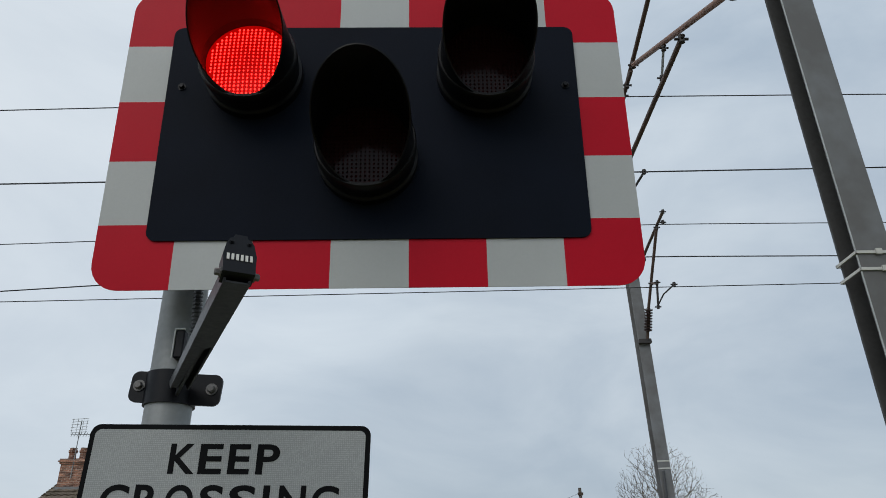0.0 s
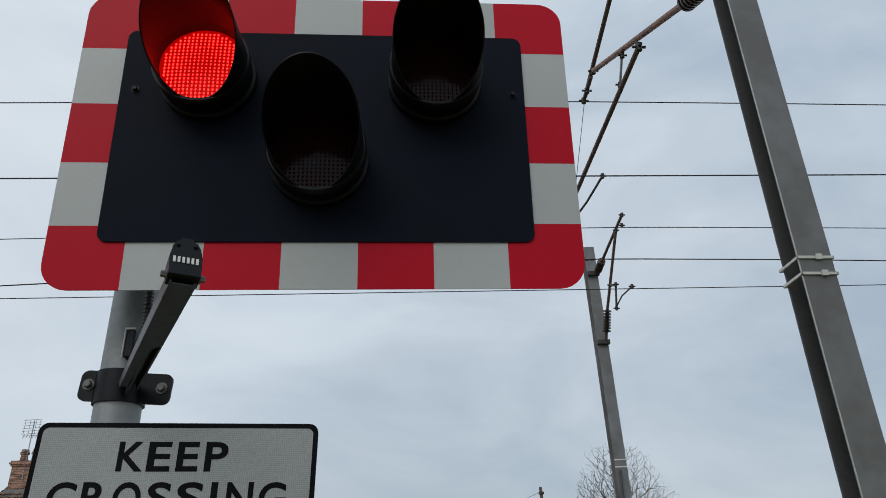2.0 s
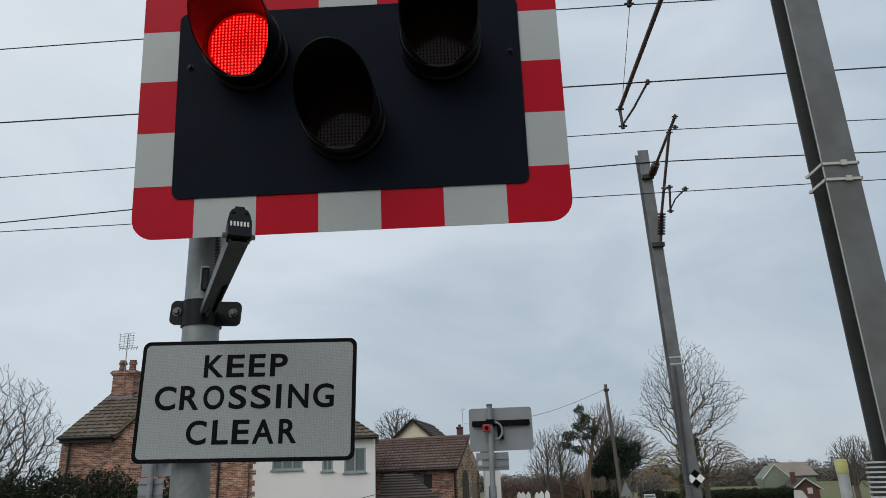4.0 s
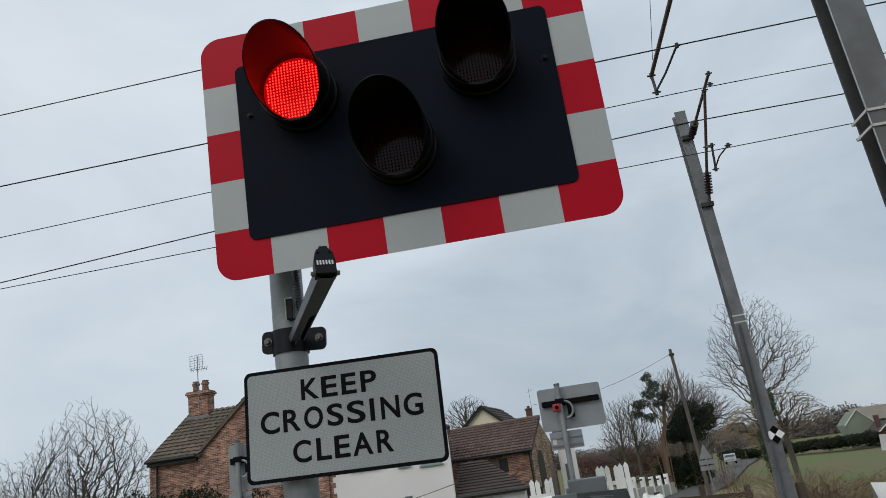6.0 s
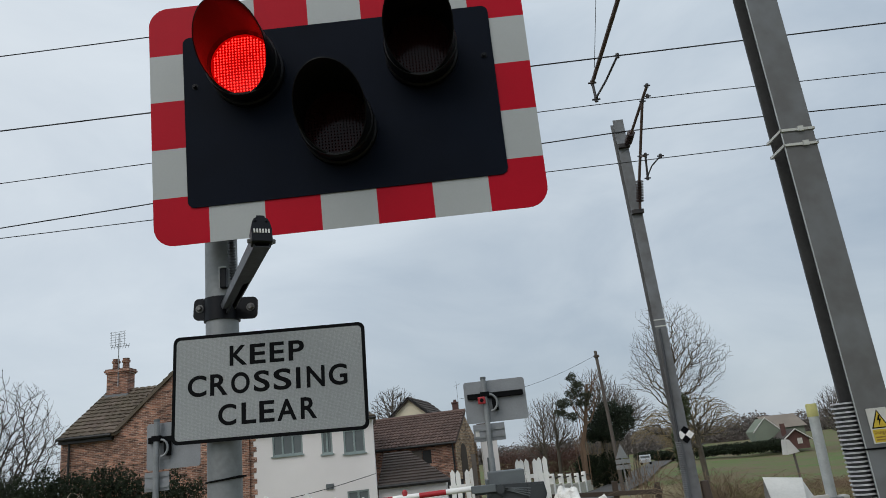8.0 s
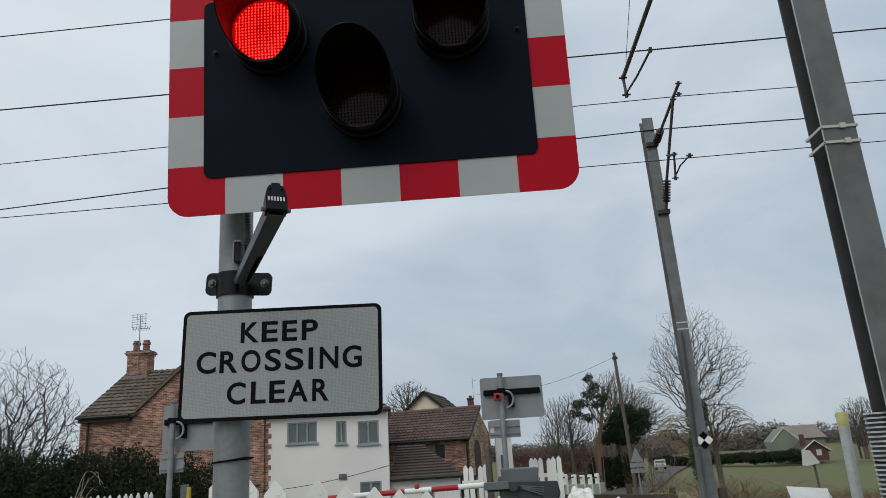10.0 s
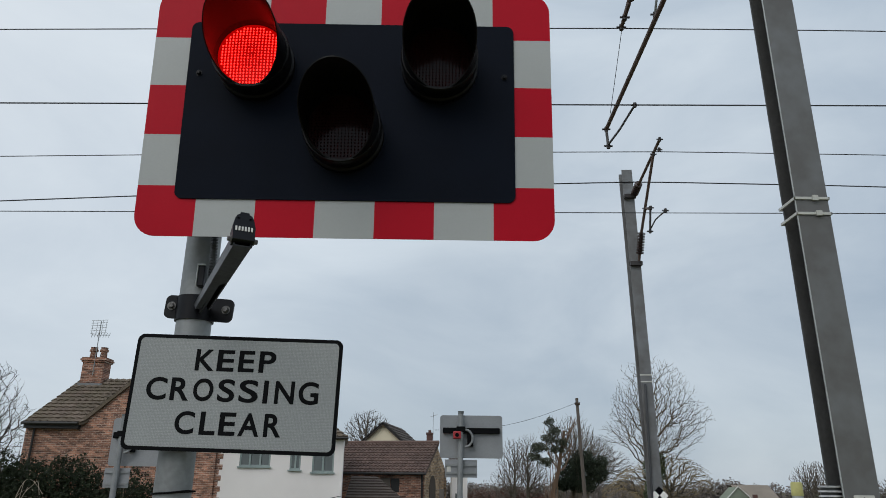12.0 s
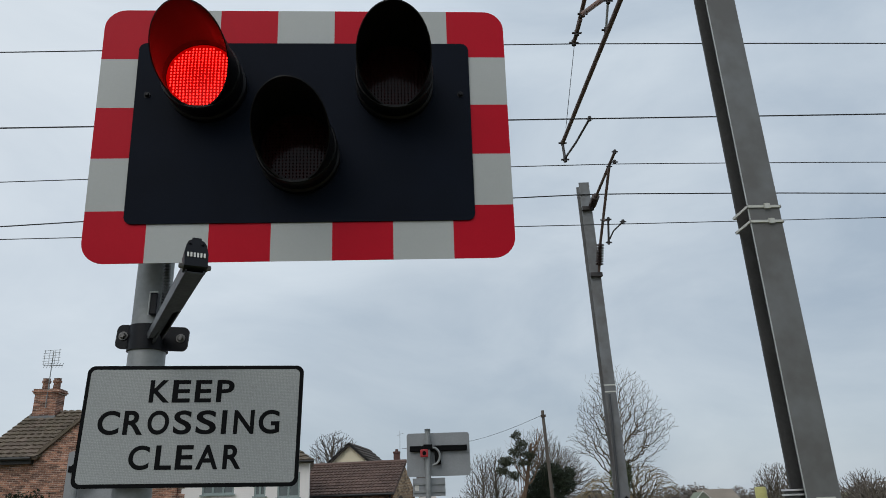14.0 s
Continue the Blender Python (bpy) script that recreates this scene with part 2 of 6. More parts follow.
LEAF_PINE = mat("dark_conifer_needles", (0.045, 0.052, 0.028), 0.7, big=2, fine=20, bump=0, random_tint=0.4)
LEAF_IVY = mat("ivy_leaf", (0.06, 0.08, 0.03), 0.5, big=2, fine=20, bump=0, random_tint=0.4)
DEAD_STEM = mat("bleached_dead_stem", (0.40, 0.34, 0.27), 0.9, big=1, fine=10, bump=0)
STRAW = mat("dry_bramble_stems", (0.21, 0.15, 0.095), 0.9, big=1, fine=10, bump=0, random_tint=0.3)
GRASS = mat("rough_grass", (0.094, 0.150, 0.029), 0.95, big=0.22, fine=2.2, bump=0.8, dark=(0.15, 0.115, 0.058), dist=0.08, span=(0.54, 0.78))
VERGE = mat("dry_verge_grass", (0.23, 0.19, 0.095), 0.95, big=0.5, fine=9, bump=0.5, dark=(0.17, 0.145, 0.065), dist=0.03)
ASPHALT = mat("worn_asphalt", (0.10, 0.096, 0.09), 0.9, big=0.8, fine=60, bump=0.3)
BALLAST = mat("grey_brown_ballast", (0.15, 0.13, 0.115), 0.95, vary=0.5, big=3, fine=25, bump=1.0, dist=0.03)
RAIL = mat("rusty_rail_steel", (0.12, 0.07, 0.045), 0.5, 0.5, big=6, fine=60)
WALL_PALE = mat("pale_painted_garden_wall", (0.56, 0.52, 0.44), 0.9, big=1.5, fine=30, bump=0.3)
FOUND = mat("stained_brown_concrete", (0.20, 0.175, 0.145), 0.9, big=3, fine=30, bump=0.3)
CABINET_WHITE = mat("dull_white_painted_steel", (0.66, 0.645, 0.60), 0.5, vary=0.25, big=3, fine=50, bump=0.05)
BARRIER_GREY = mat("barrier_grey_paint", (0.135, 0.15, 0.155), 0.5, big=3, fine=50, bump=0.05)
BARRIER_BLACK = mat("dark_grey_counterweight", (0.05, 0.055, 0.058), 0.5, big=4, fine=50, bump=0.05)
YELLOW = mat("yellow_paint", (0.60, 0.43, 0.04), 0.5, vary=0.2, big=10, fine=90, bump=0)
YELLOW_CAP = mat("faded_yellow_cap", (0.55, 0.52, 0.20), 0.6, big=20, fine=90, bump=0.1)
BAG_WHITE = mat("woven_white_bag", (0.86, 0.84, 0.79), 0.75, vary=0.35, big=7, fine=60, bump=0.4, dark=(0.42, 0.37, 0.30), span=(0.62, 0.95))
PRINT_GREY = mat("grey_print", (0.16, 0.15, 0.14), 0.8, bump=0)
PRINT_RED = mat("orange_print", (0.5, 0.14, 0.05), 0.8, bump=0)
RED_PAINT = mat("red_boom_paint", (0.45, 0.02, 0.03), 0.45, big=6, fine=60, bump=0)
PLASTIC_RED = mat("red_plastic", (0.42, 0.03, 0.035), 0.4, bump=0)
LED_BASE = glow_mat("lit_red_lens", (1.0, 0.0010, 0.0010), 0.38)
LED_DOT = glow_mat("lit_red_led", (1.0, 0.0150, 0.0115), 6.2)
LENS_FACET = mat("unlit_red_facet", (0.030, 0.0040, 0.004), 0.16, big=14, fine=70, bump=0, spec=0.17)
LENS_DARK = mat("unlit_dark_lens", (0.020, 0.0050, 0.0050), 0.14, big=14, fine=70, bump=0.02, spec=0.15)
BRAMBLE = mat("brown_bramble_stems", (0.20, 0.135, 0.085), 0.9, big=1, fine=10, bump=0, random_tint=0.3)
DARK_STEEL = mat("dark_painted_steel", (0.24, 0.225, 0.20), 0.7, vary=0.4, big=5, fine=50, bump=0.1)
GALV_POST = mat("bright_galvanised_post", (0.52, 0.54, 0.53), 0.5, 0.2, vary=0.3, big=12, fine=80, bump=0.08)
FADED = mat("faded_brown_print", (0.30, 0.17, 0.03), 0.6, bump=0)
# pale ribs: the glossy highlights of a black duct, painted as colour
RIB_GLINT = mat("duct_rib_glint", (0.55, 0.55, 0.56), 0.35, vary=0.4, big=20, fine=160, bump=0.05, spec=0.6)
CONDUIT_BLACK = mat("black_ribbed_conduit", (0.03, 0.031, 0.034), 0.3, bump=0, spec=0.7)
GREEN_WALL = mat("grey_green_cladding", (0.22, 0.25, 0.19), 0.8, big=0.4, fine=8, bump=0)
GREY_ROOF = mat("grey_lichen_roof", (0.27, 0.228, 0.185), 0.85, big=0.4, fine=6, bump=0)
CAR_WHITE = mat("silver_car_paint", (0.46, 0.47, 0.48), 0.3, 0.2, bump=0)

# ---- builders ----


def part(name, bm, material, parent=None, label="", smooth=False):
    """Links a bmesh, given in world coordinates, as one mesh object under a thing or a part."""
    me = bpy.data.meshes.new(name)
    bm.normal_update()
    bm.to_mesh(me)
    bm.free()
    me.materials.append(material)
    if smooth:
        for p in me.polygons:
            p.use_smooth = True
        me.set_sharp_from_angle(angle=radians(40))
    ob = new(name, me)
    if parent:
        ob.parent = parent
        if parent.parent is None:
            ob.matrix_parent_inverse = parent.matrix_basis.inverted()
    if label:
        ob["label"] = label
    return ob


def thing(name, at, label, category, group="", kind=""):
    ob = new(name)
    ob.matrix_basis = Matrix.Translation(at)
    ob.empty_display_size = 0.2
    return tagged(ob, label, category, group, kind)


def raw(name, verts, faces, material, parent=None, label="", smooth=False):
    bm = bmesh.new()
    vs = [bm.verts.new(v) for v in verts]
    for f in faces:
        try:
            bm.faces.new([vs[i] for i in f])
        except ValueError:
            pass
    return part(name, bm, material, parent, label, smooth)


def fast(name, verts, faces, material, parent=None, label=""):
    me = bpy.data.meshes.new(name)
    me.from_pydata(verts, [], faces)
    me.materials.append(material)
    ob = new(name, me)
    if parent:
        ob.parent = parent
        if parent.parent is None:
            ob.matrix_parent_inverse = parent.matrix_basis.inverted()
    if label:
        ob["label"] = label
    return ob


def box(bm, lo, hi, m=None, bevel=0.0):
    lo, hi = Vector(lo), Vector(hi)
    r = bmesh.ops.create_cube(bm, size=1.0, matrix=Matrix.Translation((lo + hi) / 2) @ Matrix.Diagonal((*(hi - lo), 1)))
    vs = r["verts"]
    if bevel:
        es = list({e for v in vs for e in v.link_edges})
        r = bmesh.ops.bevel(bm, geom=es, offset=bevel, segments=2, affect="EDGES", profile=0.5)
        vs = list({v for f in r["faces"] for v in f.verts} | {v for v in vs if v.is_valid})
    if m is not None:
        bmesh.ops.transform(bm, matrix=m, verts=[v for v in vs if v.is_valid])
    return vs


def boxed(lo, hi, m=None, bevel=0.0):
    bm = bmesh.new()
    box(bm, lo, hi, m, bevel)
    return bm


def tube(bm, pts, radii, seg=10, cap=True):
    """A tube along points, with one radius or a radius a point."""
    pts = [Vector(p) for p in pts]
    if not hasattr(radii, "__len__"):
        radii = [radii] * len(pts)
    rings = []
    for i, p in enumerate(pts):
        d = (pts[min(i + 1, len(pts) - 1)] - pts[max(i - 1, 0)]).normalized()
        a = d.orthogonal().normalized() if i == 0 else (a - d * a.dot(d)).normalized()
        c = d.cross(a)
        rings.append([bm.verts.new(p + (a * math.cos(2 * math.pi * k / seg) + c * math.sin(2 * math.pi * k / seg)) * radii[i]) for k in range(seg)])
    for r0, r1 in zip(rings, rings[1:]):
        for k in range(seg):
            bm.faces.new((r0[k], r0[(k + 1) % seg], r1[(k + 1) % seg], r1[k]))
    if cap:
        bm.faces.new(rings[0][::-1])
        bm.faces.new(rings[-1])


def tubed(pts, radii, seg=10):
    bm = bmesh.new()
    tube(bm, pts, radii, seg)
    return bm


def ribbed(p0, p1, r, rib, n, seg=14):
    """A ribbed pipe or insulator: n ribs of radius rib on a core r."""
    p0, p1 = Vector(p0), Vector(p1)
    pts, rad = [p0], [r]
    for i in range(n):
        for f, q in ((0.15, r), (0.3, rib), (0.7, rib), (0.85, r)):
            pts.append(p0.lerp(p1, (i + f) / n))
            rad.append(q)
    pts.append(p1)
    rad.append(r)
    bm = bmesh.new()
    tube(bm, pts, rad, seg)
    return bm


def plate(outline, z0, z1, m):
    """A flat plate from a 2D outline, between two offsets, put in place by m."""
    bm = bmesh.new()
    a = [bm.verts.new(m @ Vector((x, y, z0))) for x, y in outline]
    b = [bm.verts.new(m @ Vector((x, y, z1))) for x, y in outline]
    bm.faces.new(a[::-1])
    bm.faces.new(b)
    n = len(a)
    for i in range(n):
        bm.faces.new((a[i], a[(i + 1) % n], b[(i + 1) % n], b[i]))
    return bm


def rounded(x0, y0, x1, y1, r, steps=6, corners="1111"):
    """Outline of a rectangle; corners from lower left, anticlockwise, rounded where marked 1."""
    out = []
    for (cx, cy, a, sx, sy), on in zip(((x0, y0, 180, 1, 1), (x1, y0, 270, -1, 1), (x1, y1, 0, -1, -1), (x0, y1, 90, 1, -1)), corners):
        if on == "1":
            for k in range(steps + 1):
                t = radians(a + 90 * k / steps)
                out.append((cx + sx * r + r * math.cos(t), cy + sy * r + r * math.sin(t)))
        else:
            out.append((cx, cy))
    return out


def bolt(name, at, normal, r, h, material, parent):
    p, n = Vector(at), Vector(normal).normalized()
    bm = bmesh.new()
    tube(bm, [p, p + n * h * 0.25], r * 1.5, 12)
    tube(bm, [p + n * h * 0.25, p + n * h * 0.85, p + n * h], [r, r, r * 0.8], 6)
    return part(name, bm, material, parent)


def words(body, at, height, width, material, parent, m, label, spans=None):
    """A line of raised lettering of that cap height and width, centred at a place in the plane of m. spans: where each letter starts and ends, 0 to 1."""
    bms = bmesh.new()
    n = len(body)
    spans = spans or [((i + 0.06) / n, (i + 0.94) / n) for i in range(n)]
    for letter, (f0, f1) in zip(body, spans):
        cu = bpy.data.curves.new("letter", "FONT")
        cu.body, cu.extrude, cu.offset, cu.resolution_u, cu.size = letter, 0.0006, 0.020, 6, 1.0
        tmp = new("letter_source", cu)
        bpy.context.view_layer.update()
        me = bpy.data.meshes.new_from_object(tmp)
        bpy.data.objects.remove(tmp)
        lx, ly = [v.co.x for v in me.vertices], [v.co.y for v in me.vertices]
        x0, x1 = at[0] + (f0 - 0.5) * width, at[0] + (f1 - 0.5) * width
        low, tall = (0.0, 0.70) if not letter.isupper() else (min(ly), max(ly) - min(ly))
        for v in me.vertices:
            v.co = m @ Vector((x0 + (v.co.x - min(lx)) / (max(lx) - min(lx)) * (x1 - x0), at[1] + (v.co.y - low) / tall * height, at[2] + v.co.z))
        bms.from_mesh(me)
        bpy.data.meshes.remove(me)
    return part("lettering", bms, material, parent, label)


def smoothstep(a, b, x):
    t = min(1.0, max(0.0, (x - a) / (b - a)))
    return t * t * (3 - 2 * t)


def ground_z(x, y):
    """The lie of the land: level at the crossing, falling behind it, rising to low hills far off."""
    z = -1.4 * smoothstep(13, 27, y) - 0.35 * smoothstep(27, 50, y) - 0.8 * smoothstep(50, 110, y)
    z -= 0.5 * smoothstep(4.5, 9, x) * smoothstep(9.5, 14, y)
    return z


# ---- ground, road, railway ----
xs = [-900, -500, -250, -140, -90] + list(range(-60, 61, 3)) + [75, 100, 140, 200, 300, 500, 900]
ys = [-600, -250, -100, -50, -25] + list(range(-12, 61, 2)) + list(range(66, 131, 8)) + [150, 180, 230, 300, 400, 600, 900, 1400]
gv = [(x, y, ground_z(x, y) + 0.06 * noise.noise((x * 0.3, y * 0.3, 0)) * (1 if y > 14 else 0) - 0.12 * smoothstep(13, 16, y)) for y in ys for x in xs]
nx = len(xs)
gf = [(j * nx + i, j * nx + i + 1, (j + 1) * nx + i + 1, (j + 1) * nx + i) for j in range(len(ys) - 1) for i in range(nx - 1)]
ground = fast("ground", gv, gf, GRASS)
tagged(ground, "rough green and straw-coloured grass land, flat", "ground", kind="structure")
for p in ground.data.polygons:
    p.use_smooth = True


def strip(name, centre, half, lift, material, label, category, kind="structure"):
    """A ribbon that follows the land along a line of plan points."""
    c = [Vector((x, y, 0)) for x, y in centre]
    fine = []
    for a, b in zip(c, c[1:]):
        n = max(1, int((b - a).length / 1.5))
        fine += [a.lerp(b, k / n) for k in range(n)]
    fine.append(c[-1])
    v, f = [], []
    for i, p in enumerate(fine):
        d = (fine[min(i + 1, len(fine) - 1)] - fine[max(i - 1, 0)]).normalized()
        s = Vector((d.y, -d.x, 0))
        for k in (-1, -0.33, 0.33, 1):
            q = p + s * half * k
            v.append((q.x, q.y, ground_z(q.x, q.y) + lift))
        if i:
            o = 4 * i
            f += [(o - 4 + k, o - 3 + k, o + 1 + k, o + k) for k in range(3)]
    return tagged(fast(name, v, f, material), label, category, kind=kind)


strip("road", [(-3, -40), (-3, 18), (-2.2, 26), (0.6, 36), (5.6, 44.5), (9.2, 51), (13.8, 63), (24.6, 100), (46, 160), (70, 220)], 1.75, 0.06, ASPHALT, "worn grey asphalt lane bending away past trees", "road")
strip("verge", [(4.8, 14), (6.0, 22), (8.0, 32), (11.0, 44), (14.2, 54)], 2.9, 0.03, VERGE, "verge of dry straw-coloured grass beside the lane", "grass verge")
strip("lineside_verge", [(2.4, 12.3), (16, 12.3)], 2.1, 0.03, VERGE, "dry straw-coloured grass beside the railway", "grass verge")
bed = boxed((-120, 3.0, -0.25), (120, 10.0, 0.05))
tagged(part("railway_bed", bed, BALLAST), "grey-brown stone ballast of a double railway line", "ballast", kind="structure")
for yc in (5.2, 8.7):
    for dy in (-0.72, 0.72):
        bm = bmesh.new()
        box(bm, (-120, yc + dy - 0.035, 0.14), (120, yc + dy + 0.035, 0.19), bevel=0.006)
        box(bm, (-120, yc + dy - 0.009, 0.06), (120, yc + dy + 0.009, 0.145))
        box(bm, (-120, yc + dy - 0.07, 0.045), (120, yc + dy + 0.07, 0.065))
        tagged(part("rail", bm, RAIL), "rusty steel running rail on ballast", "rail", "running rails")

# ---- the crossing signal ----
TILT = radians(4.5)
BOARD = Matrix(((1, 0, 0, 0), (0, -math.sin(TILT), -math.cos(TILT), 0), (0, math.cos(TILT), -math.sin(TILT), 2.40), (0, 0, 0, 1)))
BW, BH = 1.312, 0.867
POLE = (-0.497, 0.19)


def backboard_parts(parent):
    part("backing_plate", plate(rounded(-BW / 2 + 0.002, 0.002, BW / 2 + 0.003, BH - 0.002, 0.066), -0.004, 0.0, BOARD), ALU_BACK, parent, "bare aluminium back of the board")
    w, h = BW / 7, BH / 5
    x0 = -BW / 2
    for row in (0, 1):
        for i in range(7):
            red = i % 2 == 0
            d = -0.008 if i == 0 else 0.0
            y0, y1 = (0, h + d) if row == 0 else (BH - h + d, BH)
            marks = "0000"
            if i == 0:
                marks = "1000" if row == 0 else "0001"
            if i == 6:
                marks = "0100" if row == 0 else "0010"
            part("red_stripe" if red else "white_stripe", plate(rounded(x0 + i * w, y0, x0 + (i + 1) * w + (0.005 if i == 6 else 0.0), y1, 0.068, 7, marks), 0.0, 0.003, BOARD), RED if red else WHITE, parent)
    for side in (0, 1):
        for j in (1, 2, 3):
            a, d = (x0, -0.008) if side == 0 else (BW / 2 - w, 0.0)
            e = a + w + 0.005 * side
            part("red_stripe" if j % 2 == 0 else "white_stripe", plate([(a, j * h + d), (e, j * h + d), (e, (j + 1) * h + d), (a, (j + 1) * h + d)], 0.0, 0.003, BOARD), RED if j % 2 == 0 else WHITE, parent)
    part("black_panel", plate(rounded(-0.537, 0.122, 0.538, 0.742, 0.024), 0.003, 0.008, BOARD), PANEL_BLACK, parent, "matt black panel behind the lamps")
    for u in (-0.498, 0.506):
        p = BOARD @ Vector((u, 0.554, 0.008))
        n = BOARD.to_3x3() @ Vector((0, 0, 1))
        b = bolt("panel_bolt", p, n, 0.007, 0.010, CLAMP_BLACK, parent)


def lamp(u, v, lit, parent):
    """One lamp: housing collar with a rim, a lens full of small facets, and a long hood."""
    def P(r, th, off, dv=0.0):
        return BOARD @ Vector((u + r * math.sin(th), v + r * math.cos(th) + dv, off))
    seg = 48
    bm = bmesh.new()
    prof = [(0.119, 0.006), (0.125, 0.010), (0.125, 0.034), (0.119, 0.040), (0.119, 0.076), (0.123, 0.080), (0.123, 0.103), (0.120, 0.107), (0.113, 0.107), (0.108, 0.085)]
    rings = [[bm.verts.new(P(r, 2 * math.pi * k / seg, o)) for k in range(seg)] for r, o in prof]
    for a, b in zip(rings, rings[1:]):
        for k in range(seg):
            bm.faces.new((a[k], b[k], b[(k + 1) % seg], a[(k + 1) % seg]))
    body = part("lamp_housing", bm, HOOD_BLACK, parent, "round black lamp housing", smooth=True)
    # hood: long over the top, short below, a little drooped
    def reach(th):
        return 0.098 + 0.232 * ((1 + math.cos(th)) / 2) ** 0.88
    bm = bmesh.new()
    grid = []
    for side, dr in ((0, 0.0), (1, -0.0035)):
        rows = []
        for s in range(9):
            row = []
            for k in range(seg):
                th = 2 * math.pi * k / seg
                f = s / 8
                off = 0.088 + (reach(th) - 0.088) * f
                r = 0.1170 - 0.007 * (off - 0.088) / 0.24 + dr
                row.append(bm.verts.new(P(r, th, off)))
            rows.append(row)
        grid.append(rows)
    for side, rows in enumerate(grid):
        for a, b in zip(rows, rows[1:]):
            for k in range(seg):
                q = (a[k], b[k], b[(k + 1) % seg], a[(k + 1) % seg])
                bm.faces.new(q if side == 0 else q[::-1])
    a, b = grid[0][-1], grid[1][-1]
    for k in range(seg):
        bm.faces.new((a[k], b[k], b[(k + 1) % seg], a[(k + 1) % seg]))
    part("hood", bm, HOOD_BLACK, body, "long black cut-away hood", smooth=True)
    for th in (radians(98), radians(262)):
        p = P(0.1165, th, 0.085)
        bolt("hood_screw", p, p - (BOARD @ Vector((u, v, 0.085))), 0.003, 0.006, BOLT, body)
    # lens
    bm = bmesh.new()
    rr = [(0.0001, 0.088), (0.035, 0.087), (0.07, 0.085), (0.1095, 0.082)]
    rings = [[bm.verts.new(P(r, 2 * math.pi * k / seg, o)) for k in range(seg)] for r, o in rr]
    for a, b in zip(rings, rings[1:]):
        for k in range(seg):
            bm.faces.new((a[k], b[k], b[(k + 1) % seg], a[(k + 1) % seg]))
    part("lens", bm, LED_BASE if lit else LENS_DARK, body, "glowing red lens" if lit else "dark unlit lens", smooth=True)
    verts, faces = [], []
    pitch = 0.0105
    for i in range(-10, 11):
        for j in range(-10, 11):
            a, b = i * pitch, j * pitch
            if a * a + b * b > 0.1025 ** 2:
                continue
            o, r = len(verts), 0.0036
            for k in range(6):
                t = math.pi * k / 3
                verts.append(BOARD @ Vector((u + a + r * 0.8 * math.cos(t), v + b + r * 1.1 * math.sin(t), 0.0865 - 0.4 * (a * a + b * b))))
            verts.append(BOARD @ Vector((u + a, v + b, 0.0905 - 0.4 * (a * a + b * b))))
            faces += [(o + k, o + (k + 1) % 6, o + 6) for k in range(6)]
    dots = fast("lens_facet", verts, faces, LED_DOT if lit else LENS_FACET, body, "bright red light points" if lit else "dark red lens facets")
    dots["kind"] = "stuff"


signal = thing("crossing_signal", (POLE[0], POLE[1], 0), "crossing signal board with red and white border and three hooded lamps", "crossing signal")
backboard_parts(signal)
lamp(-0.308, 0.580, True, signal)
lamp(-0.008, 0.336, False, signal)
lamp(0.292, 0.580, False, signal)
part("pole", tubed([(POLE[0], POLE[1], 0.0), (POLE[0], POLE[1], 3.05)], 0.0555, 40), GALV, signal, "galvanised steel pole", smooth=True)
part("rear_rail", boxed((-0.62, 0.07, 2.72), (0.62, 0.13, 2.78), bevel=0.006), CLAMP_BLACK, signal, "black rail behind the board")
part("rear_clamp", boxed((POLE[0] - 0.075, 0.12, 2.70), (POLE[0] + 0.075, 0.26, 2.80), bevel=0.008), CLAMP_BLACK, signal, "black clamp behind the board")
# clamp with two ears
SKEW = Matrix.Translation((-0.477, 0, 2.212)) @ pose(0, 0, 0, 0, 3.8, 0) @ Matrix.Translation((0.477, 0, -2.212))
C = SKEW @ Matrix(((1, 0, 0, 0), (0, 0, -1, 0.168), (0, 1, 0, 0), (0, 0, 0, 1)))
clamp_plate = plate(rounded(-0.588, 2.172, -0.366, 2.248, 0.018), -0.004, 0.004, C)
clamp = part("pole_clamp", clamp_plate, CLAMP_BLACK, signal, "black two-eared pole clamp")
part("clamp_saddle", tubed([(POLE[0], POLE[1], 2.170), (POLE[0], POLE[1], 2.250)], 0.0615, 36), CLAMP_BLACK, clamp, smooth=True)
for bx in (-0.566, -0.389):
    bolt("clamp_bolt", SKEW @ Vector((bx, 0.164, 2.212)), (0, -1, 0), 0.0095, 0.014, BOLT, clamp)
# support arm: an open channel that reaches forward from the clamp, with a slotted end cap
foot, tip = Vector((-0.462, 0.135, 2.200)), Vector((-0.158, -0.520, 2.214))
axis = (tip - foot).normalized()
side = axis.cross(Vector((0, 0, 1))).normalized()
upv = side.cross(axis).normalized()
ARM = Matrix.Translation(foot) @ Matrix((side, axis, upv)).transposed().to_4x4()
L = (tip - foot).length
bm = bmesh.new()
box(bm, (-0.021, 0.0, 0.014), (0.021, L, 0.018), ARM)
for s in (-1, 1):
    bmv = [(s * 0.021, -0.01, 0.018), (s * 0.021, L, 0.018), (s * 0.021, L, -0.018), (s * 0.021, 0.05, -0.012)]
    o = [bm.verts.new(ARM @ Vector(p)) for p in bmv]
    i = [bm.verts.new(ARM @ Vector((p[0] - s * 0.004, p[1], p[2]))) for p in bmv]
    bm.faces.new(o)
    bm.faces.new(i[::-1])
    for k in range(4):
        bm.faces.new((o[k], i[k], i[(k + 1) % 4], o[(k + 1) % 4]))
box(bm, (-0.003, 0.0, -0.015), (0.003, L * 0.5, 0.016), ARM)
